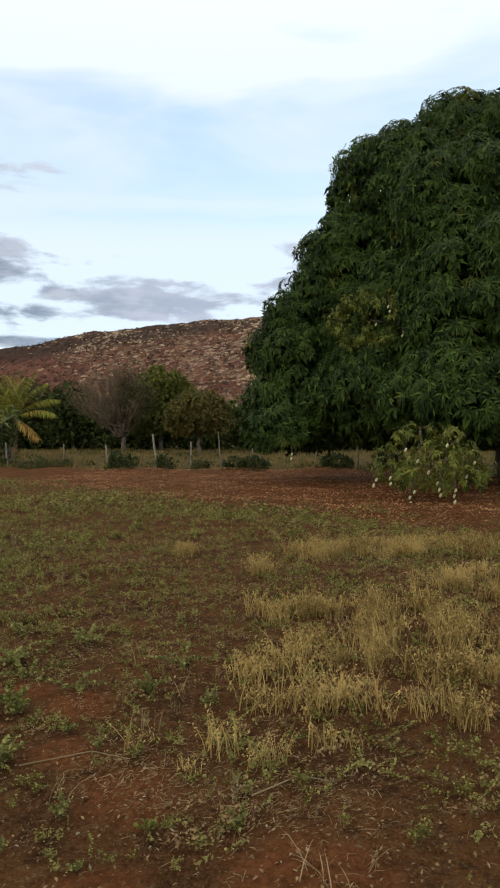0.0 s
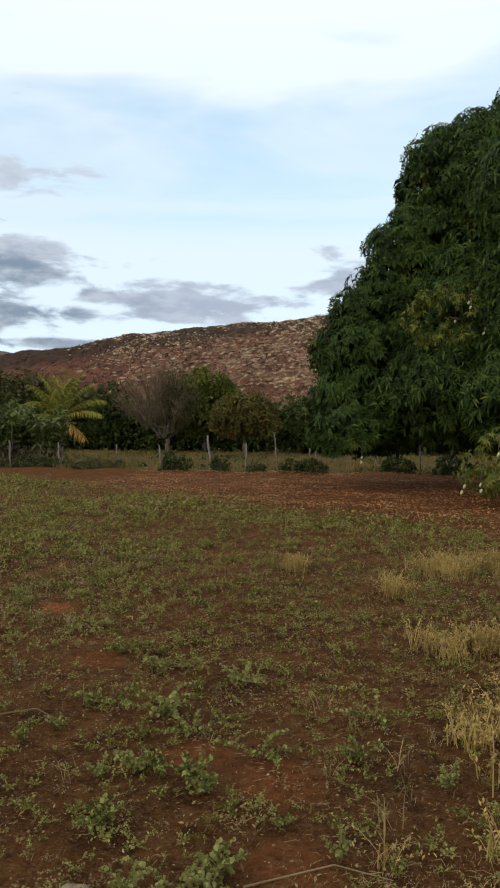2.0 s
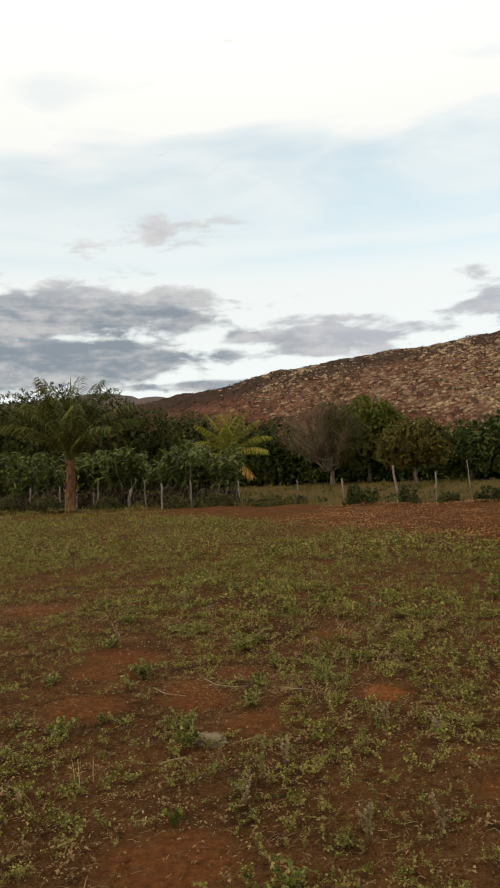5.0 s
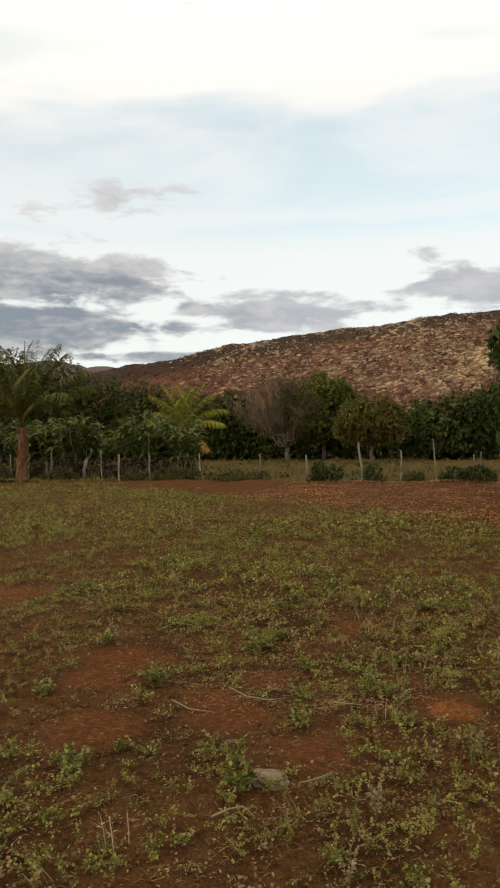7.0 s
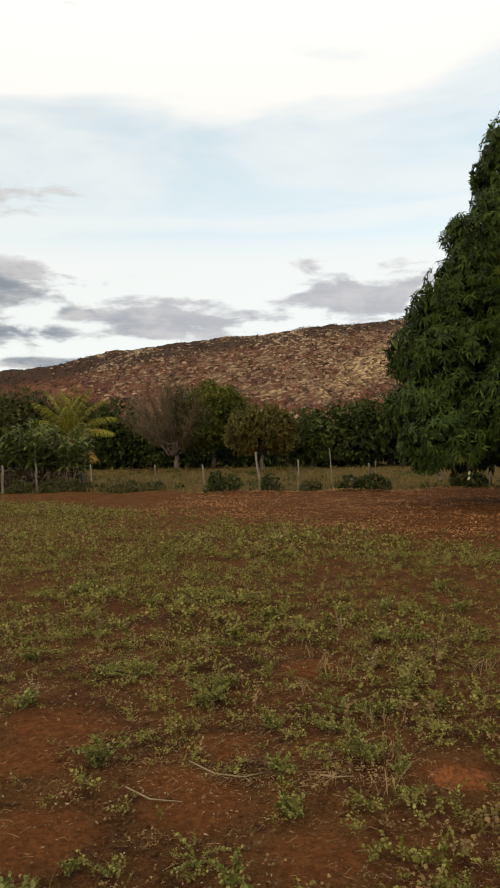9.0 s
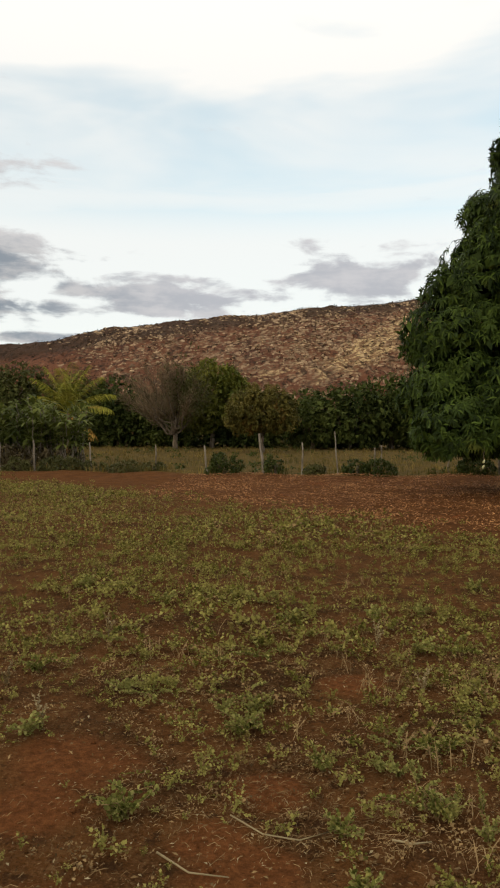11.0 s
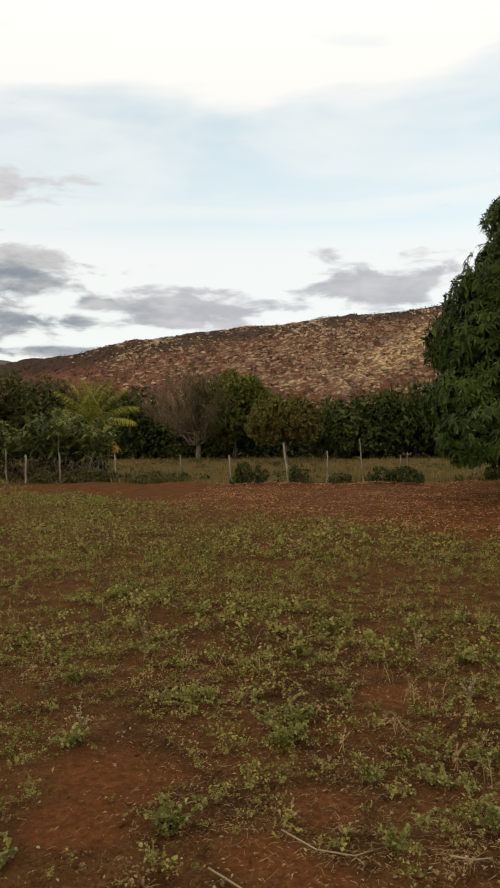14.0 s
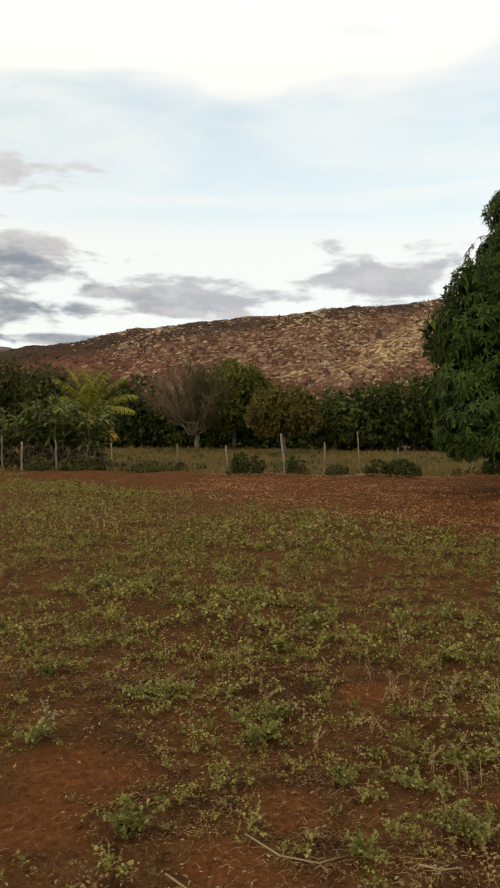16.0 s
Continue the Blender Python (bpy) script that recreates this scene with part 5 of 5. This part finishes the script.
def pasture():
    T = [grass_template(10, 0.28, 0.26, 0.018, 1.0), grass_template(9, 0.36, 0.24, 0.018, 0.8), grass_template(11, 0.2, 0.32, 0.02, 1.3)]
    n = 2400
    x, y = RNG.uniform(-46, 16, n), 32.0 + 44 * RNG.uniform(0, 1, n) ** 1.6
    v, f = scatter(T, x, y, RNG.uniform(0, 6.28, n), RNG.uniform(0.6, 1.2, n))
    thing("pasture_grass", "rough olive and straw-coloured pasture grass behind the fence", "grass", kind="stuff", data=raw_mesh("pasture_grass", v, f, PASTURE))
    n = 1500
    x, y = RNG.uniform(-46, 16, n), 32.4 + 40 * RNG.uniform(0, 1, n) ** 1.6
    k = patchy(x * 0.35, y * 0.3) > 0.55
    x, y = x[k], y[k]
    v, f = scatter([weed_template(6, 0.22, 0.30, 0.09, 0.05), weed_template(5, 0.28, 0.22, 0.09, 0.055)], x, y, RNG.uniform(0, 6.28, len(x)), RNG.uniform(0.6, 1.4, len(x)))
    thing("pasture_weeds", "dark-green weeds in patches among the pasture grass", "weeds", kind="stuff", data=raw_mesh("pasture_weeds", v, f, BUSH))


pasture()


# ---- single plants, stones and sticks in the foreground ----
def weed_plant(x, y, kind, size, turn, label="low green weed with rounded leaves", mat=None):
    me = PLANTS[kind]
    o = thing("weed_plant", label, "weed", (x, y, float(ripple(x, y)) - 0.005), "weeds in the foreground")
    part("foliage", me[0], o)
    for st in me[1]:
        part("stem", st, o)
    o.rotation_euler.z, o.scale = turn, (size, size, size)
    return o


def plant_meshes(stems, reach, height, leaf, step, mat=LUSH):
    pos, way, ln, tb = [], [], [], []
    for k in range(stems):
        line = trail(k / stems * 2 * np.pi + RNG.uniform(-0.7, 0.7), reach * RNG.uniform(0.4, 1.15), height * RNG.uniform(0.5, 1.15))
        tb.append(tube(np.concatenate([[(0, 0, -0.01)], line[1:]]), (0.0025, 0.0024, 0.002, 0.0018, 0.0015, 0.001), 4))
        p, w, l = sprig(line, step, leaf)
        pos.append(p)
        way.append(w)
        ln.append(l)
    pos, way, ln = np.concatenate(pos), np.concatenate(way), np.concatenate(ln)
    # rounded leaves of eight triangles
    way = unit(way)
    n = len(pos)
    side = unit(np.cross(way, np.array((0, 0, 1.0)) + RNG.normal(0, 0.3, (n, 3))))
    nrm = np.cross(side, way)
    # crinkled, folded along the midrib
    rim = [(0.0, 0.0, 0.0), (0.22, 0.34, 0.16), (0.62, 0.42, 0.20), (0.92, 0.24, 0.04), (1.0, 0.0, -0.14), (0.92, -0.24, 0.02), (0.62, -0.42, 0.22), (0.22, -0.34, 0.14), (0.5, 0.0, -0.03)]
    V = np.stack([pos + ln[:, None] * (way * a + side * b + nrm * c) for a, b, c in rim], 1)
    F = np.array([(8, (i + 1) % 8, i) for i in range(8)])
    F = F[None] + (np.arange(n) * 9)[:, None, None]
    return raw_mesh("leaves", V.reshape(-1, 3), F.reshape(-1, 3), mat), [raw_mesh("stem", *b, STRAW) for b in tb]


PLANTS = [plant_meshes(11, 0.12, 0.10, 0.0195, 0.0046), plant_meshes(10, 0.09, 0.10, 0.019, 0.0046), plant_meshes(6, 0.22, 0.08, 0.019, 0.0044), plant_meshes(8, 0.07, 0.17, 0.0185, 0.0046), plant_meshes(3, 0.05, 0.26, 0.017, 0.0046)]
PATCHES = (
    # round the last stretch of the walk
    ((-4.80, 8.0, 0, 1.35), (-4.40, 8.99, 1, 1.3), (-4.36, 9.29, 0, 1.0), (-3.96, 8.56, 1, 0.75), (-3.67, 8.62, 0, 0.9), (-3.55, 8.87, 2, 0.9), (-3.40, 8.86, 1, 1.0), (-3.29, 8.90, 0, 0.9), (-3.07, 9.17, 2, 1.0), (-3.51, 8.51, 3, 0.8), (-3.47, 8.16, 3, 1.1), (-3.28, 8.15, 4, 0.9),
     (-5.20, 9.47, 0, 1.1), (-5.01, 9.41, 2, 0.9), (-4.44, 9.49, 2, 1.0), (-4.55, 9.23, 1, 0.9), (-4.42, 10.3, 2, 1.1), (-4.24, 11.32, 0, 1.3), (-4.57, 11.89, 2, 1.2), (-3.51, 11.45, 0, 1.3), (-3.22, 10.52, 0, 1.2), (-2.97, 10.53, 2, 1.2), (-3.08, 11.66, 0, 1.2)),
    ((-2.37, 12.84, 0, 1.4), (-2.35, 11.63, 0, 1.3), (-5.91, 9.78, 0, 1.1), (-5.63, 10.52, 2, 1.1), (-5.45, 11.78, 0, 1.3), (-6.46, 12.44, 0, 1.4)),
    # round the stone
    ((-4.75, 6.83, 0, 1.2), (-4.95, 6.55, 2, 1.0), (-5.09, 6.84, 3, 0.8), (-3.99, 6.98, 3, 1.0), (-3.93, 6.80, 0, 1.2), (-3.81, 7.56, 0, 1.0), (-4.15, 7.18, 2, 0.7), (-4.82, 7.97, 1, 0.9), (-5.52, 8.71, 0, 1.1), (-4.41, 8.94, 0, 1.0), (-3.98, 8.60, 3, 0.8), (-3.59, 8.56, 1, 0.9),
     (-3.29, 7.98, 3, 0.9), (-5.41, 7.68, 0, 1.0), (-5.60, 7.28, 0, 1.3), (-4.63, 7.07, 3, 0.7), (-4.48, 7.08, 1, 0.6), (-3.52, 8.24, 2, 0.9), (-3.39, 6.52, 4, 1.0), (-3.44, 6.35, 1, 0.8), (-2.93, 7.25, 4, 0.9)),
    # the earlier stretch
    ((-2.75, 5.08, 0, 1.2), (-2.62, 4.82, 1, 1.0), (-2.99, 5.64, 0, 1.0), (-2.37, 5.41, 0, 1.1), (-1.81, 5.87, 2, 1.0), (-1.93, 5.84, 0, 0.9), (-1.51, 5.77, 0, 1.3), (-1.55, 6.0, 2, 1.0), (-1.18, 6.31, 0, 1.4), (-1.32, 5.59, 2, 1.2), (-1.64, 5.09, 1, 0.9), (-1.37, 5.11, 3, 1.0),
     (-1.21, 5.08, 0, 1.2), (-1.73, 6.49, 0, 1.1), (-2.05, 6.85, 2, 1.0), (-3.88, 7.96, 0, 1.0), (-2.11, 5.34, 3, 0.9), (-2.20, 4.85, 2, 1.0), (-2.01, 5.54, 1, 0.8)),
    # where the walk begins
    ((-0.56, 4.0, 3, 0.75), (0.17, 3.94, 3, 0.8), (-0.67, 3.38, 1, 0.8), (-0.71, 3.75, 3, 0.55), (-0.39, 3.67, 1, 0.4), (-0.20, 3.34, 1, 0.7), (-1.0, 4.43, 0, 1.2), (-1.13, 4.39, 2, 0.9), (-1.29, 4.34, 1, 0.9), (-0.58, 4.59, 3, 0.8), (-0.81, 4.80, 1, 0.7),
     (-1.16, 5.0, 0, 1.1), (-1.49, 5.16, 0, 1.1), (-0.51, 5.40, 0, 1.1), (-0.12, 5.21, 3, 0.9), (-0.39, 5.90, 2, 1.1), (-0.95, 5.35, 2, 1.0), (-1.5, 4.7, 0, 1.1)))
for patch in PATCHES:
    for x, y, k, s in patch:
        weed_plant(x, y, k, s, RNG.uniform(0, 6.28))
SICKLY = plant_meshes(4, 0.06, 0.06, 0.026, 0.007, MANGO_YELLOW)
PLANTS.append(SICKLY)
for x, y, s in ((-0.19, 3.92, 0.9), (-3.62, 6.0, 1.1), (-0.62, 3.40, 1.0)):
    weed_plant(x, y, 5, s, RNG.uniform(0, 6.28), "small sickly yellow-green weed")


def mound(x, y, r, h):
    """A low heap of loose earth."""
    rows, cols = 14, 40
    u = np.linspace(0, 1, rows)[:, None]
    a = np.linspace(0, 2 * np.pi, cols, endpoint=False)[None]
    edge = r * (1 + 0.16 * np.sin(2 * a + 1) + 0.10 * np.sin(5 * a) + 0.06 * np.sin(9 * a + 2))
    X, Y = x + u * edge * np.cos(a), y + u * edge * np.sin(a)
    Z = ripple(X, Y) + h * np.cos(u * np.pi / 2) ** 1.3 - 0.008 * u + RNG.normal(0, 0.006, X.shape) * (1 - u)
    i = np.arange(rows * cols).reshape(rows, cols)
    j = np.roll(i, -1, 1)
    F = np.stack([i[:-1], i[1:], j[1:], j[:-1]], -1).reshape(-1, 4)
    return thing("soil_mound", "low heap of loose orange-red earth", "soil mound", data=raw_mesh("soil_mound", np.stack([X, Y, Z], -1).reshape(-1, 3), F, RED_SOIL, True))


mound(-3.0, 7.97, 0.15, 0.055)
DEAD_STALKS = plant_meshes(4, 0.08, 0.22, 0.018, 0.007, PALE)
for x, y, s in ((-2.77, 6.03, 1.0), (-3.32, 6.71, 0.9), (-3.37, 6.23, 0.8), (-1.15, 4.06, 0.75), (-0.99, 3.85, 0.7), (-1.1, 3.77, 0.6), (0.13, 4.18, 0.6), (-5.5, 8.81, 1.0), (-3.32, 9.69, 1.0), (-5.65, 10.59, 1.1), (-3.54, 10.67, 1.1), (-2.49, 6.11, 0.9), (-5.97, 9.43, 1.0), (-2.9, 7.35, 0.8), (-2.6, 7.2, 0.8)):
    o = thing("dead_weed", "pale withered weed standing on dry stalks", "weed", (x, y, float(ripple(x, y)) - 0.005), "withered weeds in the foreground")
    part("foliage", DEAD_STALKS[0], o)
    for st in DEAD_STALKS[1]:
        part("stem", st, o)
    o.rotation_euler.z, o.scale = RNG.uniform(0, 6.28), (s, s, s)


def stone(x, y, size, label="rough pale field stone half sunk in soil"):
    bm = bmesh.new()
    bmesh.ops.create_icosphere(bm, subdivisions=3, radius=1)
    for v in bm.verts:
        k = 1 + 0.28 * noise.noise(v.co * 1.3 + Vector((x, y, 0))) + 0.20 * noise.noise(v.co * 3.7) + 0.12 * noise.noise(v.co * 8)
        v.co = Vector((v.co.x * size[0] * k, v.co.y * size[1] * k, max(v.co.z, -0.5) * size[2] * k))
    me = bpy.data.meshes.new("stone")
    bm.to_mesh(me)
    bm.free()
    me.materials.append(STONE)
    o = thing("stone", label, "stone", (x, y, float(ripple(x, y)) + size[2] * 0.3), data=me)
    return o


stone(-3.82, 6.90, (0.095, 0.07, 0.042))
stone(-1.45, 4.3, (0.06, 0.05, 0.035), "small pale stone on the soil")


def stick(pts, r, label="pale dry crooked stick on the soil"):
    p = np.array(pts, float)
    p = np.concatenate([p, np.zeros((len(p), 1))], 1)
    p[:, 2] = ripple(p[:, 0], p[:, 1]) + r + 0.006 + RNG.uniform(0, 0.012, len(p))
    thing("stick", label, "stick", group="sticks on the soil", data=raw_mesh("stick", *tube(p, np.linspace(r, r * 0.5, len(p)) * 0.8, 6, 0.1), PALE, True))


for pts, r in (([(-3.97, 6.55), (-3.92, 6.63), (-3.87, 6.66), (-3.80, 6.60)], 0.007), ([(-4.6, 7.75), (-4.45, 7.62), (-4.3, 7.62)], 0.006), ([(-4.35, 8.05), (-4.2, 7.93), (-4.05, 7.9), (-3.9, 8.0)], 0.005), ([(-3.68, 7.93), (-3.6, 7.9), (-3.52, 7.95)], 0.006),
               ([(-0.9, 4.4), (-0.6, 4.55), (-0.4, 4.5)], 0.005), ([(0.2, 4.2), (0.4, 4.35), (0.55, 4.3)], 0.005), ([(-2.4, 5.6), (-2.2, 5.7), (-2.05, 5.62)], 0.005), ([(-3.55, 7.0), (-3.6, 6.95), (-3.68, 6.9)], 0.008)):
    stick(pts, r)
